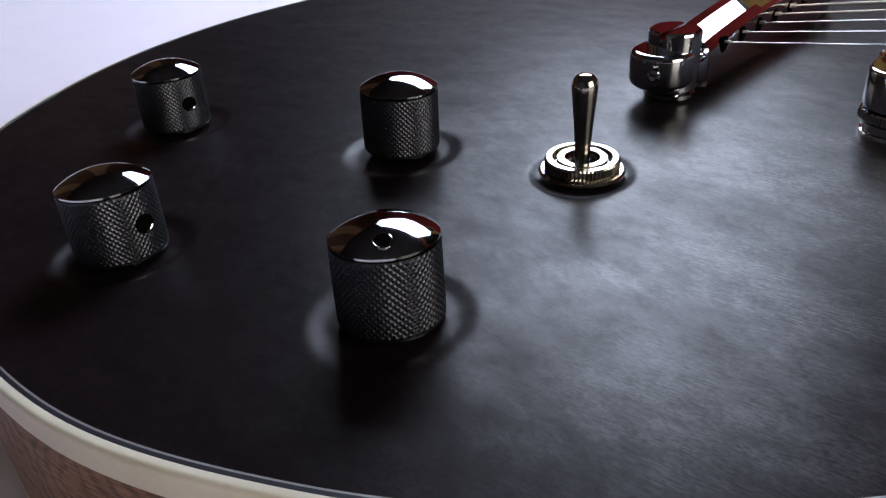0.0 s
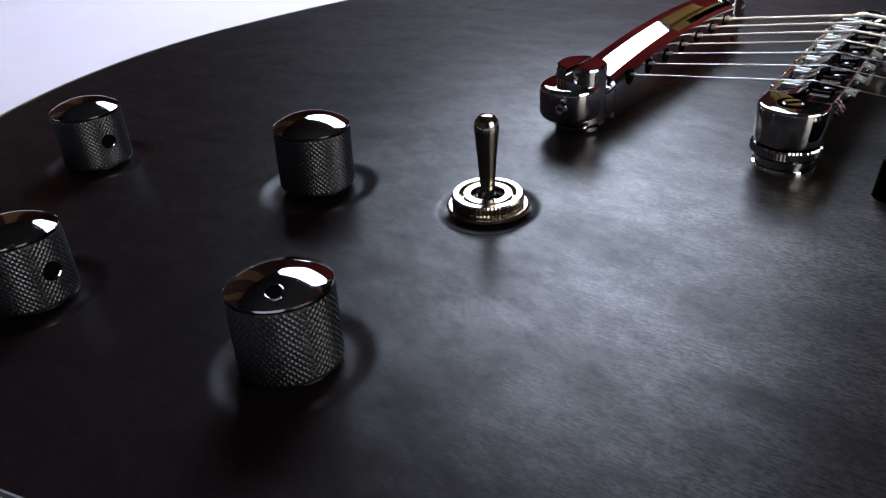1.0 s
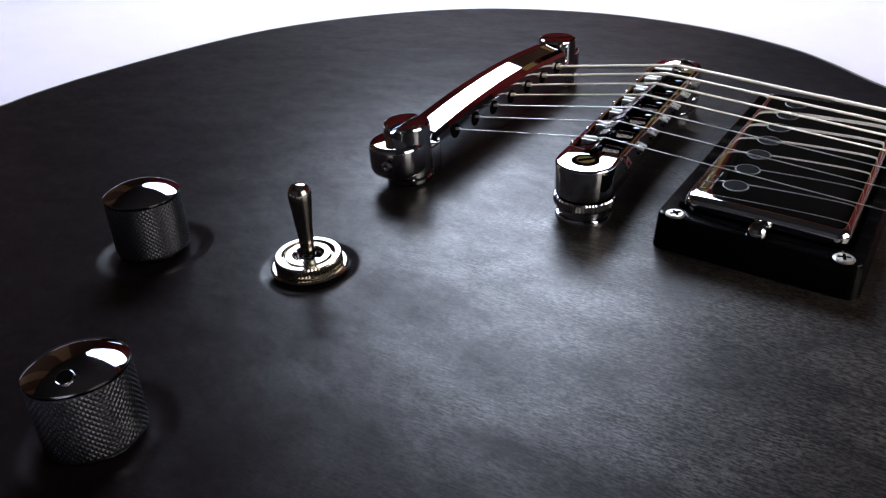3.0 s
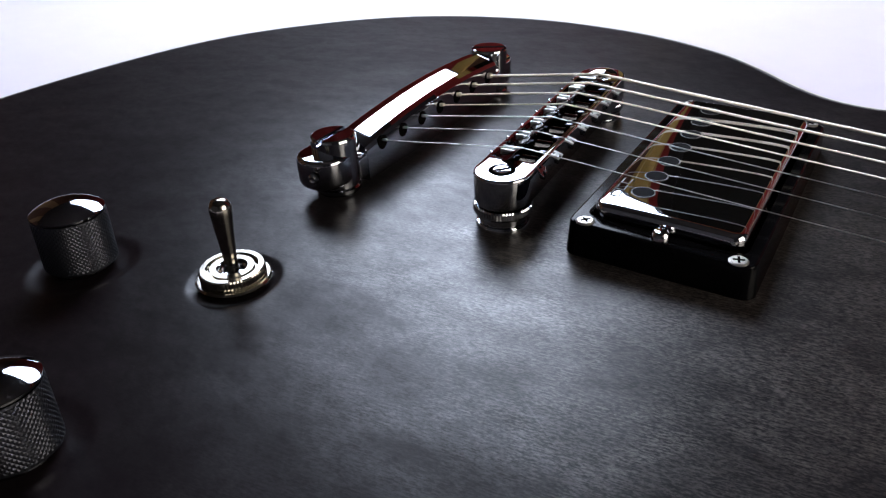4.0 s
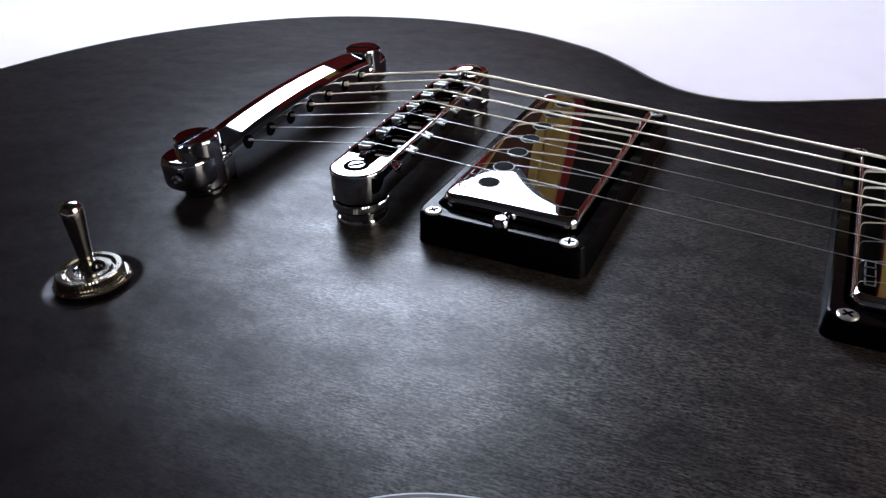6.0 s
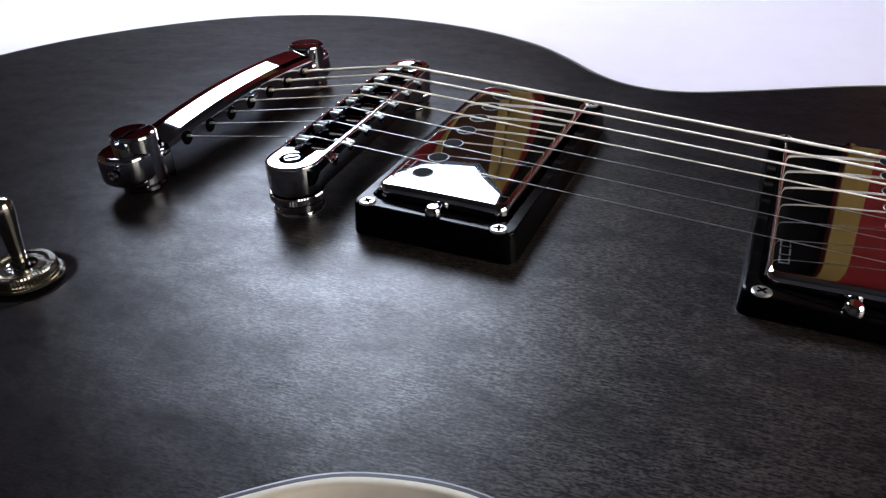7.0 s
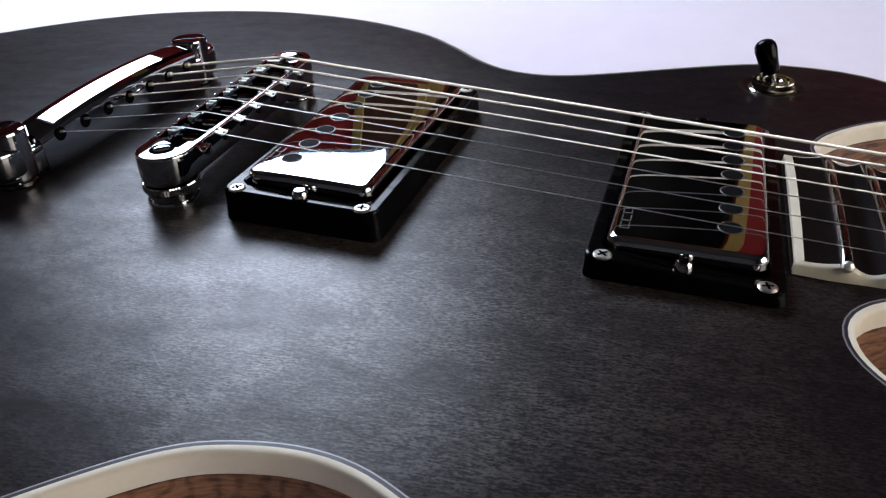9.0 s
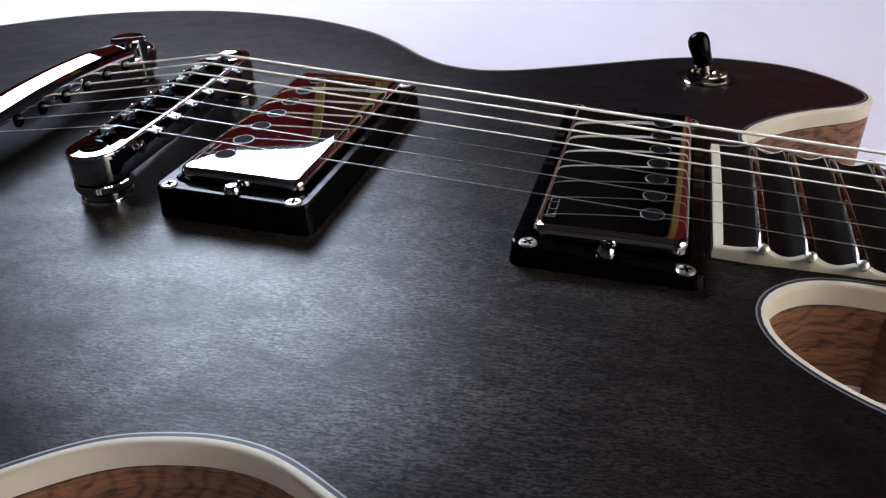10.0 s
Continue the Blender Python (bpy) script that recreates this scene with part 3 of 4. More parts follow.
def switch(x, y, z, tip, label, capped):
    wide = 0.92 if capped else 1.0
    s = part("toggle_switch", knurled_nut(0.0079 * wide, 0.0026, 60, 0.0036), NICKEL, guitar, label, pose(x, y, z + 0.0008), angle=18)
    part("washer", lathe([(0.0040, 0.0), (0.0090 * wide, 0.0), (0.0091 * wide, 0.0004), (0.0086 * wide, 0.0008), (0.0040, 0.0008)], 64), NICKEL, s, "thin nickel washer", pose(0, 0, -0.0008))
    part("bushing", lathe([(0.0, 0.0), (0.0036, 0.0), (0.0036, 0.0016), (0.0032, 0.0019), (0.0028, 0.0016), (0.0026, 0.0008), (0.0, 0.0008)], 40), DARK_CHROME, s, "dark threaded bushing")
    way = Vector(tip) - Vector((x, y, z + 0.002))
    stem = [(0.0, 0.0), (0.0015, 0.0), (0.0016, 0.002), (0.0017, 0.004)]
    long = way.length
    turn = Vector((0, 0, 1)).rotation_difference(way).to_matrix().to_4x4()
    if not capped:
        stem += [(0.0020, long * 0.45), (0.0026, long * 0.80), (0.0027, long * 0.87), (0.0025, long * 0.93), (0.0018, long * 0.98), (0.0009, long * 0.997), (0.0, long)]
        part("lever", lathe(stem, 32), NICKEL, s, "nickel bat lever", pose(0, 0, 0.0012) @ turn)
    else:
        stem += [(0.0018, long * 0.4), (0.0, long * 0.4)]
        part("lever", lathe(stem, 24), NICKEL, s, "nickel lever", pose(0, 0, 0.0012) @ turn)
        cap = [(0.0, long * 0.24), (0.0030, long * 0.24), (0.0033, long * 0.30), (0.0035, long * 0.55), (0.0039, long * 0.76), (0.0036, long * 0.88), (0.0026, long * 0.96), (0.0012, long * 0.995), (0.0, long)]
        part("switch_tip", lathe(cap, 32), GLOSS_BLACK, s, "black plastic switch tip", pose(0, 0, 0.0012) @ turn)
    return s


switch(*TOGGLE, top_height(*TOGGLE) + 0.0012, (-0.0440, -0.0922, 0.0772), "nickel toggle switch with a knurled round nut", False)
switch(*SELECTOR, top_height(*SELECTOR) - 0.0002, (0.1553, 0.0982, 0.0718), "pickup selector switch with a black tip", True)


# -- string line: seven strings from tailpiece over bridge to nut --
SCALE = 0.692
TAIL_X, TAIL_Y = -0.0494, 0.0450
BRIDGE_NEAR, BRIDGE_FAR = Vector((0.0016, -0.0395, 0)), Vector((-0.0035, 0.0388, 0))
SADDLE_Z, STRING_SLOPE = 0.0757, -0.070


def bridge_x(y):
    return BRIDGE_NEAR.x + (BRIDGE_FAR.x - BRIDGE_NEAR.x) * (y - BRIDGE_NEAR.y) / (BRIDGE_FAR.y - BRIDGE_NEAR.y)


def string_y(n, x):
    """y of string n (0: thinnest, on the near side) at x."""
    pitch = 0.0105 + (0.0070 - 0.0105) * x / SCALE
    return 0.0002 + pitch * (n - 3)


GAUGES = [0.00025, 0.00033, 0.00043, 0.00066, 0.00091, 0.00117, 0.00150]
for n, gauge in enumerate(GAUGES):
    y = string_y(n, 0)
    x0 = bridge_x(y) + 0.0012
    crown = SADDLE_Z - 0.0009 * abs(n - 3) ** 2 / 9
    line = [(-0.0440, y, 0.0684), (x0 - 0.0012, y, crown - 0.0003), (x0, y, crown), (x0 + 0.0015, y, crown - 0.0001), (SCALE, string_y(n, SCALE), crown + STRING_SLOPE * (SCALE - x0))]
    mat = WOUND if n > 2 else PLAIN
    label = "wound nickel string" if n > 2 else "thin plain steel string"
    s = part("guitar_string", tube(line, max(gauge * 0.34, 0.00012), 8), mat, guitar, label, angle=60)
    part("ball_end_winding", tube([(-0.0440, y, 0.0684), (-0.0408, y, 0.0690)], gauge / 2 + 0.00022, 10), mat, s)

# -- stop tailpiece --
bar = []
for k in range(33):
    y = -0.0388 + 0.0768 * k / 32
    top = 0.0750 - 0.0034 * ((y - 0.010) / 0.0468) ** 2
    tilt = 0.215 - 0.9 * y
    low, front = 0.0588, top - 0.0052 * tilt
    prof = [(-0.0062, low + 0.0012), (-0.0052, low), (0.0060, low), (0.0064, low + 0.0004), (0.0064, front - 0.0034), (0.0062, front - 0.0022)]
    prof += [(0.0056, front - 0.0010), (0.0044, front), (-0.0008, top), (-0.0045, top - 0.0006), (-0.0058, top - 0.0018), (-0.0063, top - 0.0034)]
    bar.append([(TAIL_X + 0.0006 + px, y, pz) for px, pz in prof])
tail = part("stop_tailpiece", loft(bar), CHROME, guitar, "arched chrome stop tailpiece", angle=17)
SLOT_NEAR, SLOT_FAR = 90, 28


def stud_half():
    """Half of a stud's round top beside its screwdriver slot, which runs along x."""
    loops = []
    for r, z, gap in ((0.0064, 0.0, 0.0008), (0.0064, 0.0009, 0.0008), (0.0062, 0.0014, 0.0009), (0.0057, 0.0017, 0.0011)):
        a = math.asin(gap / r)
        loops.append([(r * math.cos(t), r * math.sin(t), z) for t in np.linspace(a, math.pi - a, 25)])
    return loft(loops)


for side in (-1, 1):
    at = pose(TAIL_X + 0.0003, side * TAIL_Y, 0)
    base = arch(TAIL_X, side * TAIL_Y)
    lug = []
    for z, inset in [(0.0607, 0.0026), (0.0610, 0.0014), (0.0618, 0.0004), (0.0628, 0.0)] + [(0.0700 - 0.0014 * (1 - math.sin(a)), 0.0014 * (1 - math.cos(a))) for a in np.linspace(0, math.pi / 2, 7)]:
        lug.append([(px - 0.0013, py + side * 0.0024, z) for px, py in rounded_rectangle(0.0152 - 2 * inset, 0.0170 - 2 * inset, 0.0075 - inset, 12)])
    part("lug", loft(lug), CHROME, tail, "rounded chrome end lug", at, angle=30)
    part("lug_shoulder", box(0.0118, 0.0085, 0.0080, 0.0012, (0.0006, -side * 0.0066, 0.0640)), CHROME, tail, "", at)
    part("stud", lathe([(0.0, 0.0598), (0.0062, 0.0598), (0.0064, 0.0602), (0.0064, 0.0729), (0.0, 0.0729)], 56), CHROME, tail, "large slotted chrome stud", at, angle=12)
    for half in (0, 180):
        part("stud_cap", stud_half(), CHROME, tail, "half of the slotted stud top", at @ pose(0, 0, 0.0728, 0, 0, (SLOT_NEAR if side < 0 else SLOT_FAR) + half), angle=20)
    # stem coloured black for the shade between lug and top
    part("stud_stem", lathe([(0.0, base - 0.001), (0.0036, base - 0.001), (0.0036, 0.0592), (0.0, 0.0592)], 32), SHADE_BLACK, tail, "threaded stem, black for the shade under the lug", at)
    part("stud_flange", lathe([(0.0, base + 0.0002), (0.0060, base + 0.0002), (0.0065, base + 0.0008), (0.0065, base + 0.0018), (0.0060, base + 0.0023), (0.0060, 0.0610), (0.0, 0.0610)], 48), DARK_CHROME, tail, "chrome flange under the lug", at)
    part("grub_screw", lathe([(0.0, 0.0), (0.0016, 0.0), (0.0015, 0.0007), (0.0009, 0.0010), (0.0, 0.0006)], 20, (0.1, side * 0.99, 0)), CHROME, tail, "small bright grub screw", at @ pose(0.0010, side * 0.0109, 0.0656))
for n in range(7):
    y = string_y(n, 0)
    part("string_hole", lathe([(0.0, 0.0), (0.0021, 0.0), (0.0021, 0.0004), (0.0, 0.0004)], 20, (1, 0, 0)), SHADE_BLACK, tail, "black disc for the shaded string hole", pose(TAIL_X + 0.0067, y, 0.0680))

# -- tune-o-matic bridge --
span = BRIDGE_FAR - BRIDGE_NEAR
bridge_turn = math.degrees(math.atan2(-span.x, span.y))
mid = (BRIDGE_NEAR + BRIDGE_FAR) / 2
bridge_at = pose(mid.x, mid.y, 0, 0, 0, bridge_turn)
HALF, BW, BZ0, BZ1 = span.length / 2 + 0.0006, 0.0075, 0.0634, 0.0722


def stadium(half, r, z, seg=24):
    out = []
    for s in (1, -1):
        for k in range(seg + 1):
            a = math.pi * k / seg + (0 if s > 0 else math.pi)
            out.append((r * math.cos(a), s * half + r * math.sin(a), z))
    return out


def trough(z, half, r):
    """The saddle trough's outline, with as many points as the stadium."""
    out = []
    for s in (1, -1):
        for k in range(25):
            a = math.pi * k / 24 + (0 if s > 0 else math.pi)
            c, d = math.cos(a), math.sin(a)
            m = max(abs(c), abs(d))
            out.append((r * c / m, s * (half - 0.002) + 0.002 * d / m, z))
    return out


body = [stadium(HALF, BW - 0.0010, BZ0), stadium(HALF, BW - 0.0003, BZ0 + 0.0004), stadium(HALF, BW, BZ0 + 0.0014)]
body += [stadium(HALF, BW - 0.0007 * (1 - math.cos(a)), BZ1 - 0.0007 * (1 - math.sin(a))) for a in np.linspace(0, math.pi / 2, 6)]
body += [trough(BZ1 - 0.0002 * k, HALF - 0.0062, BW - 0.0010 - 0.0001 * (2 - k) ** 2) for k in (0, 1, 2)]
body += [trough(BZ1 - 0.0050, HALF - 0.0062, BW - 0.0010)]
bridge = part("bridge", loft(body), CHROME, guitar, "chrome tune-o-matic bridge with seven saddles", bridge_at, angle=32)
for side in (-1, 1):
    at = pose(0, side * HALF, 0)
    base = arch(*(bridge_at @ at).translation.xy)
    part("thumbwheel", moved(knurled_nut(0.0077, 0.0024, 60, 0.0030), pose(0, 0, 0.0608)), CHROME, bridge, "knurled chrome thumbwheel", at, angle=30)
    part("post", lathe([(0.0, base - 0.001), (0.0042, base - 0.001), (0.0042, base + 0.0006)] + [(0.0036 + 0.0004 * (k % 2), base + 0.0007 + 0.00035 * k) for k in range(8)] + [(0.0036, 0.0607), (0.0, 0.0607)], 28), CHROME, bridge, "threaded bridge post", at)
    part("post_collar", lathe([(0.0, base - 0.001), (0.0070, base - 0.001), (0.0072, base + 0.0004), (0.0069, base + 0.0010), (0.0063, base + 0.0012), (0.0063, base + 0.0019), (0.0068, base + 0.0021), (0.0068, base + 0.0030), (0.0062, base + 0.0034), (0.0, base + 0.0034)], 48), CHROME, bridge, "ringed chrome collar", at)
    well = at @ pose(0, side * 0.0006, 0)
    # the far post gets an added dome in place of its screw, for a highlight
    if side > 0:
        part("post_glint_cap", lathe([(0.0, BZ1 - 0.0002), (0.0048, BZ1 - 0.0002), (0.0047, BZ1 + 0.0003), (0.0040, BZ1 + 0.0008), (0.0028, BZ1 + 0.0013), (0.0014, BZ1 + 0.0016), (0.0, BZ1 + 0.0017)], 36), CHROME, bridge, "domed post cap, added to catch the lamp", well, angle=40)
        continue
    # recess shade painted as a flat black ring round the screw
    part("post_screw_well", lathe([(0.0021, BZ1 - 0.0002), (0.0021, BZ1 + 0.00008), (0.0035, BZ1 + 0.00008), (0.0035, BZ1 - 0.0002)], 36), SHADE_BLACK, bridge, "black ring for the shaded recess of the post", well, angle=12)
    part("post_screw", lathe([(0.0, BZ1 - 0.0002), (0.0023, BZ1 - 0.0002), (0.0023, BZ1 + 0.00012), (0.0021, BZ1 + 0.00024), (0.0, BZ1 + 0.00022)], 28), CHROME, bridge, "bright slotted post screw", well, angle=12)
    part("post_slot", box(0.0040, 0.0008, 0.0003, 0.0001), SHADE_BLACK, bridge, "black bar for the shaded screwdriver slot", well @ pose(0, 0, BZ1 + 0.00024, 0, 0, 40))


def saddle_mesh(crown):
    """A block that falls away behind a thin ridge, notched for the string."""
    h = crown - (BZ1 - 0.005)
    loops = []
    for y, cut in ((-0.0050, 0.0005), (-0.0046, 0.0), (-0.0005, 0.0), (0.0, 0.0003), (0.0005, 0.0), (0.0046, 0.0), (0.0050, 0.0005)):
        prof = [(-0.0054, 0), (0.0008, 0), (0.0010, h - 0.0006 - cut), (0.0009, h - 0.0001 - cut), (0.0007, h - cut), (0.0002, h - 0.0008 - cut), (-0.0012, h - 0.0018 - cut), (-0.0054, 0.0043 - cut)]
        loops.append([(px, y, pz) for px, pz in prof])
    return moved(loft(loops), pose(0, 0, BZ1 - 0.005))


def clip_mesh():
    """The H-shaped retaining clip of a screw."""
    return joined(box(0.0028, 0.0009, 0.0005, 0.0001, (0, -0.0011, 0)), box(0.0028, 0.0009, 0.0005, 0.0001, (0, 0.0011, 0)), box(0.0011, 0.0016, 0.0004, 0.0001, (0, 0, 0)))


for n in range(7):
    y = string_y(n, 0)
    crown = SADDLE_Z - 0.0009 * abs(n - 3) ** 2 / 9 - GAUGES[n] / 2
    ly = (y - mid.y)
    part("saddle", saddle_mesh(crown - 0.0001), BLACK_CHROME, bridge, "wedge-shaped dark chrome saddle", pose(0.0004, ly, 0), angle=14)
    for off, high in ((0.0023, 0.0003), (0.0042, 0.0005)):
        # edge highlights as pale strips, wider towards the far saddles
        part("saddle_glint", box(0.0058, 0.00030 + 0.00004 * n, 0.0020, 0.00008, (-0.0028, ly + off, BZ1 - 0.0010 + high)), LIT_FLAT, bridge, "pale strip for the lit edge of a saddle")
    part("saddle_ridge", box(0.00034, 0.0092, 0.0005, 0.0001, (0.0011, ly, crown - 0.0005)), CHROME, bridge, "thin bright ridge of a saddle")
    part("screw_lug", box(0.0042, 0.0078, 0.0034, 0.0006, (0.0036, ly, BZ1 - 0.0028)), BLACK_CHROME, bridge, "black chrome lug of a saddle")
    thread = [(0.0, 0.0)] + [(0.0020 - 0.00014 * (k % 2), 0.00016 * k) for k in range(26)] + [(0.0, 0.0041)]
    part("saddle_screw", lathe(thread, 18, (1, 0, 0)), BLACK_CHROME, bridge, "threaded intonation screw", pose(0.0015, ly, BZ1 - 0.0014))
    part("screw_head", lathe([(0.0, 0.0), (0.0017, 0.0), (0.0017, 0.0006), (0.0012, 0.0009), (0.0, 0.0009)], 20, (1, 0, 0)), CHROME, bridge, "round screw head", pose(BW - 0.0001, ly, BZ1 - 0.0036))
    # nearest clip catches less light, so its metal is darker
    part("screw_clip", clip_mesh(), LIT_FLAT if n else DARK_CHROME, bridge, "H-shaped screw clip, its brightness put into the metal", pose(BW + 0.0010, ly - 0.0040, BZ1 - 0.0010, 0, 18 if n else 50, 0), angle=20)
    part("screw_tip", lathe([(0.0, 0.0), (0.0008, 0.0), (0.0007, 0.0004), (0.0, 0.0007)], 14, (-1, 0, 0.3)), CHROME, bridge, "", pose(-BW + 0.0003, ly, BZ1 - 0.0006))


# -- pickups in their rings --
def screw_head(r, h):
    return lathe([(0.0, 0.0), (r, 0.0), (r * 0.98, h * 0.35), (r * 0.85, h * 0.75), (r * 0.62, h * 0.96), (0.0, h)], 28)


def cross_slot(r, z):
    return joined(box(r * 1.5, r * 0.32, 0.0003, 0, (0, 0, z)), box(r * 0.32, r * 1.5, 0.0003, 0, (0, 0, z + 0.00005)))


def pickup(x, y, ring_lo, ring_hi, cover_z, pole_x, fall):
    """ring_hi and ring_lo: the ring's top at its bridge side and its neck side; fall: the cover's slope towards the neck."""
    SX, SY, CX, CY = 0.0437, 0.0905, 0.0356, 0.0790
    base = TOP_Z - 0.0012

    def top(px):
        return ring_hi + (ring_lo - ring_hi) * (px + SX / 2) / SX

    def loop(sx, sy, r, dz=None, z=None):
        return [(px, py, z if z is not None else top(px) + dz) for px, py in rounded_rectangle(sx, sy, r)]

    frame_loops = [loop(SX + 0.0012, SY + 0.0012, 0.0034, z=base), loop(SX, SY, 0.0030, -0.0008), loop(SX - 0.0005, SY - 0.0005, 0.0028, -0.0002), loop(SX - 0.0014, SY - 0.0014, 0.0024, 0.0)]
    frame_loops += [loop(CX + 0.0020, CY + 0.0020, 0.0026, 0.0), loop(CX + 0.0013, CY + 0.0013, 0.0024, -0.0004), loop(CX + 0.0012, CY + 0.0012, 0.0024, z=base)]
    surround = part("pickup_ring", loft(frame_loops, False, False), GLOSS_BLACK, guitar, "gloss black plastic pickup mounting ring", pose(x, y, 0), angle=22)
    for sx in (-1, 1):
        for sy in (-1, 1):
            at = pose(sx * 0.0177, sy * 0.0435, top(sx * 0.0177) - 0.0001)
            part("ring_screw", lathe([(0.0, 0.0), (0.0022, 0.0), (0.0022, 0.0002), (0.0018, 0.0005), (0.0, 0.00055)], 28), PALE_NICKEL, surround, "small cross-head screw", at, angle=12)
    for sy in (-1, 1):
        lip = [(px, sy * (0.0404 + 0.0026 * (1 - (px / 0.0168) ** 2)), top(px) + 0.00002) for px in np.linspace(-0.0168, 0.0168, 25)]
        part("raised_lip", tube(lip, 0.00028, 8), GLOSS_BLACK, surround, "", None)
        at = pose(0.0, sy * 0.0423, top(0) - 0.0001)
        part("height_screw", screw_head(0.0022, 0.0021), CHROME, surround, "domed height screw", at)
        for sx in (-1, 1):
            part("screw_cross", cross_slot(0.0017, 0.0), SHADE_BLACK, surround, "black cross for the shaded screw slot", pose(sx * 0.0177, sy * 0.0435, top(sx * 0.0177) + 0.00036, 0, 0, 30 * sx + 15 * sy))
    def crown(px, py):
        u, v = abs(px) / (CX / 2), abs(py) / (CY / 2)
        return cover_z - fall * px - 0.00018 * u * u - 0.00035 * u ** 8 - 0.00010 * v * v - 0.00040 * v ** 16

    shell = [[(px, py, base) for px, py in rounded_rectangle(CX, CY, 0.0034, 6, 40)]]
    R = 0.0016
    for k in range(7):
        a = radians(90 * k / 6)
        inset = R * (1 - math.cos(a))
        shell.append([(px, py, crown(px, py) - R + R * math.sin(a)) for px, py in rounded_rectangle(CX - 2 * inset, CY - 2 * inset, 0.0034 - inset, 6, 40)])
    for inset in np.linspace(0.0020, 0.0176, 40):
        shell.append([(px, py, crown(px, py)) for px, py in rounded_rectangle(CX - 2 * inset, CY - 2 * inset, max(0.0034 - inset, 0.0002), 6, 40)])
    cover = part("pickup", loft(shell, False, True), CHROME, guitar, "mirror chrome humbucker pickup with seven pole discs", pose(x, y, 0), angle=35)
    for n in range(7):
        px, py = pole_x - x, string_y(n, pole_x) * 0.97 - 0.0006 - y
        at = pose(px, py, crown(px, py))
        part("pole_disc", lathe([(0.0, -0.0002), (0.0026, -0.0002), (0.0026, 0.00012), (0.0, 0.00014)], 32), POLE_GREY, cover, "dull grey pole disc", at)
        part("pole_ring", lathe([(0.0026, 0.0), (0.0027, 0.00012), (0.00285, 0.00012), (0.0030, 0.0)], 32), POLE_RIM, cover, "thin pale rim of a pole disc", at)
    # the maker's mark as plain bars
    mx, my = -0.0143, -0.0327
    for j in range(3):
        for u, v, a, b in ((-0.0010, 0, 0.00035, 0.0030), (0.0010, 0, 0.00035, 0.0030), (0, -0.0013, 0.0020, 0.00035)):
            part("mark_bar", box(a, b, 0.00008, 0, (mx + u, my + v + 0.0037 * j, crown(mx, my) + 0.00005)), LOGO_GREY, cover)


pickup(0.0437, -0.0010, 0.0645, 0.0657, 0.0688, 0.0350, 0.022)
pickup(0.1383, -0.0010, 0.0590, 0.0617, 0.0640, 0.1475, 0.0)

# -- neck, fretboard and frets --
FB_X0, FB_Z, FB_SLOPE = 0.1622, 0.0610, -0.0665
neck_at = pose(FB_X0, -0.0010, FB_Z, 0, -math.degrees(math.atan(FB_SLOPE)), 0)
FB_LONG = (SCALE - FB_X0) / math.cos(math.atan(FB_SLOPE))


def half_width(u):
    return 0.0312 + (0.0244 - 0.0312) * u / FB_LONG


fret_u = sorted((SCALE * 2 ** (-n / 12) - FB_X0) / math.cos(math.atan(FB_SLOPE)) for n in range(1, 25))
RADIUS = 0.40


def crown_z(v):
    return -v * v / (2 * RADIUS)


def scallop(u):
    """Depth of the hollow between the upper frets."""
    if u < fret_u[0]:
        t = min(1.0, u / (fret_u[0] - 0.0010))
        return 0.0012 * (1 - t ** 3)
    for n in range(7):
        a, b = fret_u[n], fret_u[n + 1]
        if a < u < b:
            t = (u - a - 0.0010) / (b - a - 0.0020)
            return 0.0016 * max(0.0, math.sin(math.pi * min(1.0, max(0.0, t)))) ** 1.1
    return 0.0


IVORY_LOW = 0.0050
us = sorted(set([0.0001, 0.0010, 0.0022] + list(np.arange(0.0030, 0.098, 0.0007)) + list(np.arange(0.1, FB_LONG, 0.01)) + [FB_LONG]))
board, strips = [], {-1: [], 1: []}
for u in us:
    w = half_width(u) - 0.0022
    row = [(u, -w + 2 * w * k / 12, crown_z(-w + 2 * w * k / 12) - scallop(u)) for k in range(13)]
    if u > 0.0020:
        board.append(row + [(u, w, -IVORY_LOW), (u, -w, -IVORY_LOW)])
    for side in (-1, 1):
        a, b = side * w, side * half_width(u)
        z = crown_z(b) - scallop(u)
        strips[side].append([(u, a, z), (u, b - side * 0.0012, z - 0.0001), (u, b - side * 0.0006, z - 0.0007), (u, b, -IVORY_LOW), (u, a, -IVORY_LOW)])
fretboard = part("fretboard", loft(board), EBONY, guitar, "dark ebony fretboard, scalloped between the upper frets", neck_at, angle=40)
for side in (-1, 1):
    part("side_binding", loft(strips[side]), IVORY, fretboard, "ivory side binding with a wavy scalloped edge", angle=40)
w = half_width(0) - 0.0021
SINK = scallop(0.0)
end = [[(0.0 + (0.0003 if e else 0), y, crown_z(y) - SINK - (0.0003 if e else 0)), (0.0022, y, crown_z(y) - SINK), (0.0022, y, -SINK - 0.0026), (0.0, y, -SINK - 0.0016)] for y, e in [(-w, 1), (-w + 0.001, 0)] + [(v, 0) for v in np.linspace(-w + 0.004, w - 0.004, 9)] + [(w - 0.001, 0), (w, 1)]]
part("end_block", loft([[(x, y, z) for x, z in ((0.0003, -SINK - 0.0014), (0.0021, -SINK - 0.0014), (0.0021, -IVORY_LOW), (0.0003, -IVORY_LOW))] for y in (-w, w)]), EBONY, fretboard, "dark ebony block under the end binding")
part("end_binding", loft(end), IVORY, fretboard, "ivory binding across the end of the fretboard", angle=40)
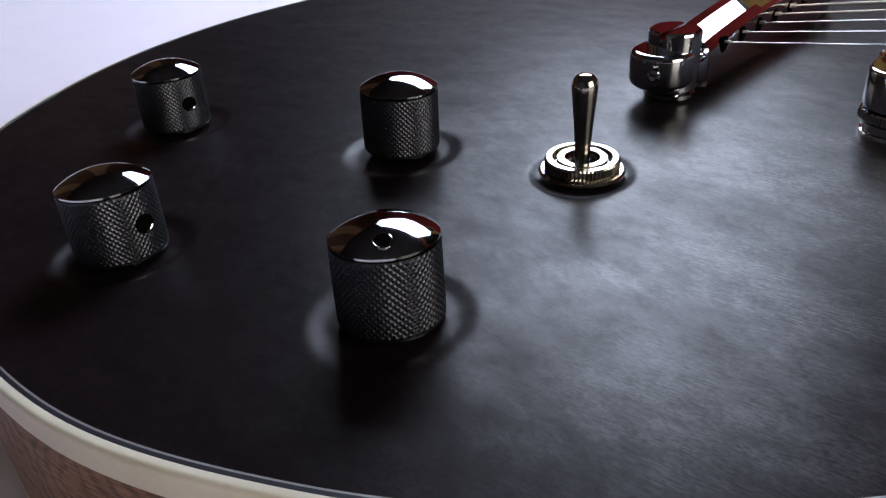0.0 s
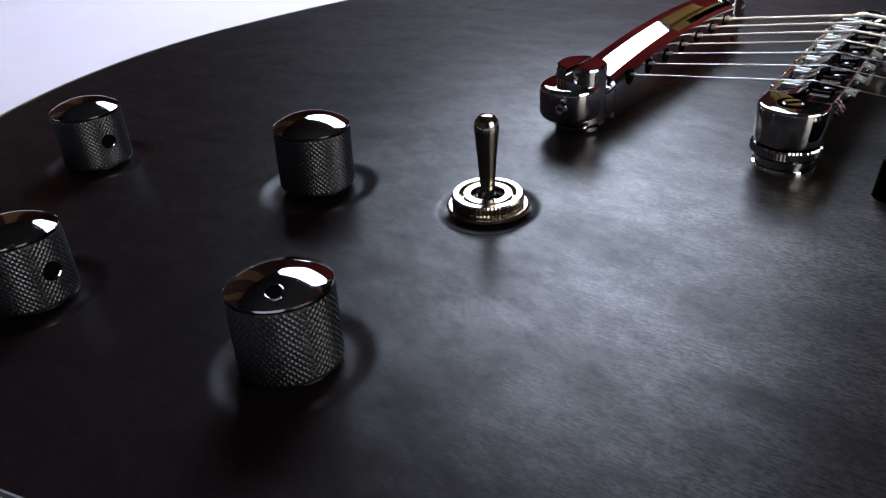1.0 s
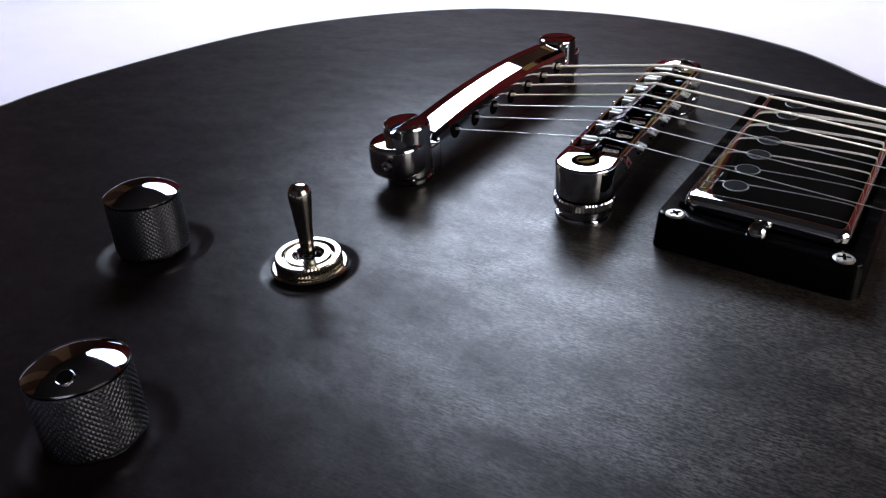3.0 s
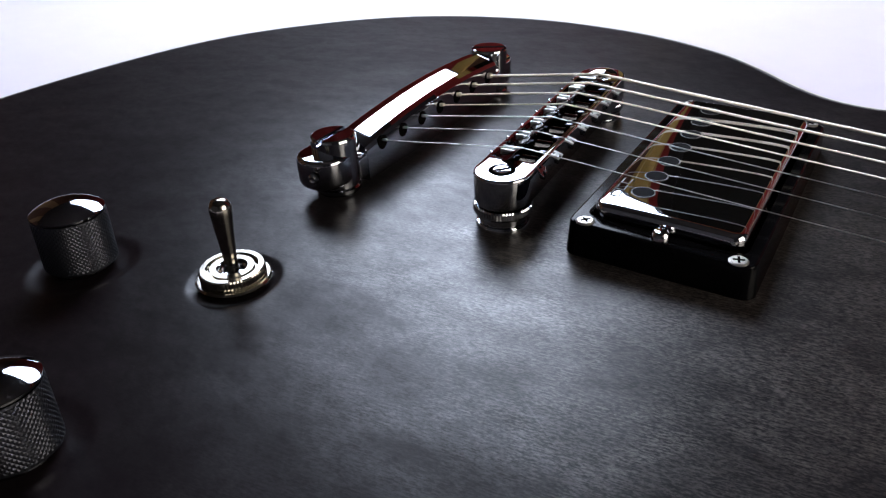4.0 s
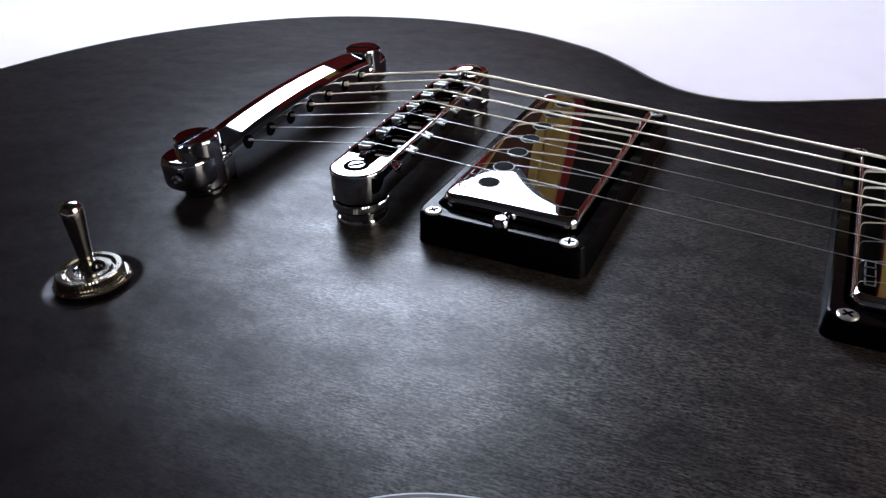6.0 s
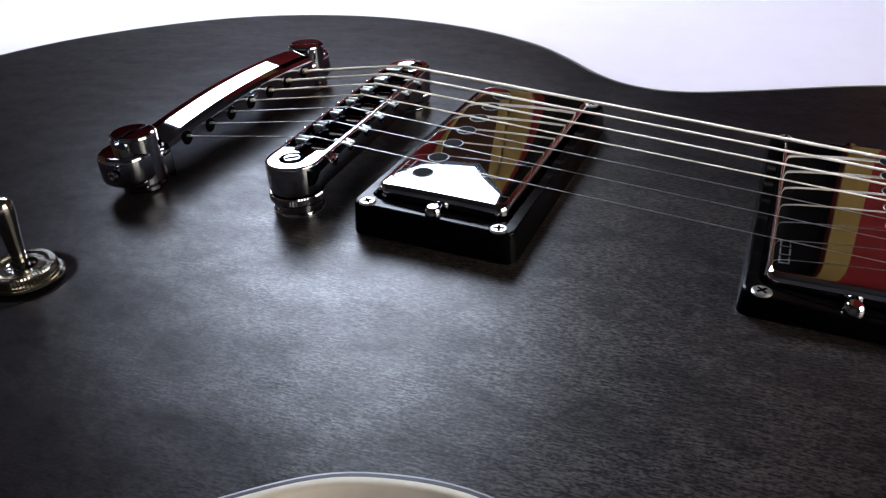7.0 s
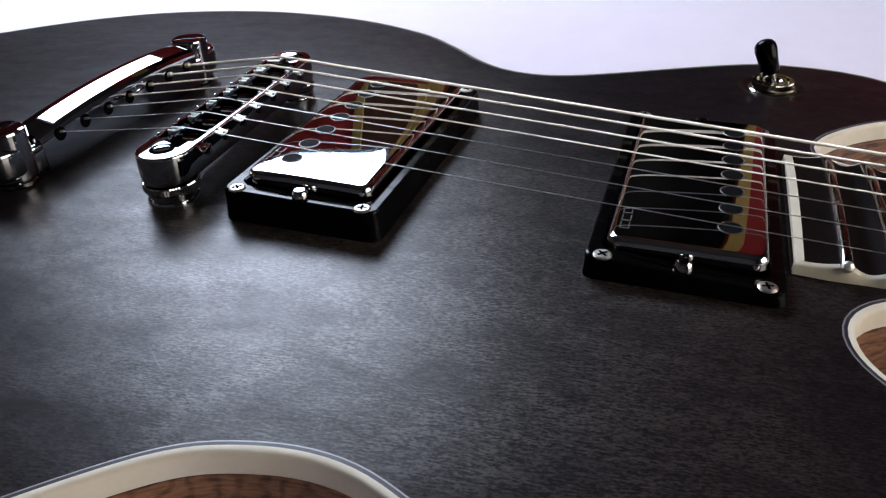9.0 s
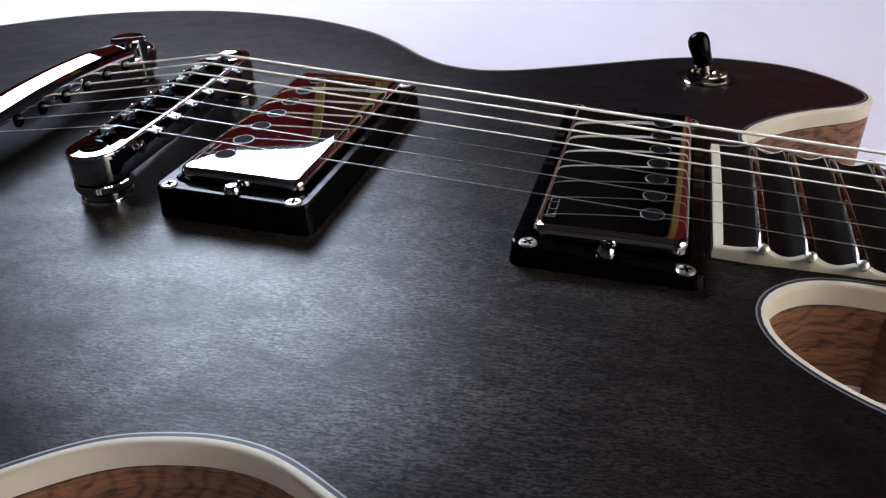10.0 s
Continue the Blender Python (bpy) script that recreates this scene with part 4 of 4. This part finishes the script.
for u in fret_u:
    w = half_width(u) - 0.0009
    loops = []
    for k in range(21):
        y = -w + 2 * w * k / 20
        h = 0.0013 * (1.0 if 0 < k < 20 else 0.55)
        loops.append([(u + 0.00145 * math.cos(math.pi * j / 8), y, crown_z(y) - 0.0001 + h * math.sin(math.pi * j / 8)) for j in range(9)])
    part("fret", loft(loops), FRETWIRE, fretboard, "wide polished fret", angle=50)
    if u < 0.1:
        ball = lathe([(0.0, -0.0004), (0.0014, -0.0004), (0.0014, 0.0), (0.00128, 0.0004), (0.0009, 0.0008), (0.0004, 0.0010), (0.0, 0.00105)], 20, (0, -0.75, 0.65))
        # light on the near ends is put into their pale metal
        part("fret_end", ball, LIT_FRET_END, fretboard, "rounded fret end, paled as if lit", pose(u, -w - 0.0001, crown_z(w) + 0.0001))

# neck back and the heel in the body's neck joint
neck = []
for u in np.linspace(0.0, FB_LONG, 40):
    w = half_width(u) - 0.0006
    deep = 0.0215 - 0.004 * u / FB_LONG + 0.036 * max(0.0, 1 - u / 0.12)
    deep = min(deep, FB_Z + FB_SLOPE * u - 0.0095)
    neck.append([(u, w * math.cos(math.pi * j / 16), -IVORY_LOW - (0.0012 if 0 < j < 16 else 0.0) - deep * math.sin(math.pi * j / 16) ** 0.7) for j in range(17)])
part("neck", loft(neck), NECK_WOOD, guitar, "brown mahogany neck", neck_at, angle=50)
# contact shadow below the ivory binding, built as a black strip
part("board_shadow_strip", loft([[(u, s * (half_width(u) - 0.0003), z) for s, z in ((-1, -IVORY_LOW), (1, -IVORY_LOW), (1, -0.0090), (-1, -0.0090))] for u in np.linspace(0.001, FB_LONG, 20)]), BLACK_LINE, guitar, "black strip for the contact shadow under the fretboard", neck_at)
heel = loft([[(x, y, z) for x, y in rounded_rectangle(0.086, 0.0744, 0.004)] for z in (0.0250, 0.0476)])
part("neck_heel", moved(heel, pose(0.2425, -0.0002, 0)), NECK_WOOD, guitar, "darker mahogany heel of the neck")
part("nut", box(0.005, 0.049, 0.008, 0.0008, (FB_LONG + 0.0026, 0, -0.0025)), IVORY, guitar, "ivory nut", neck_at)
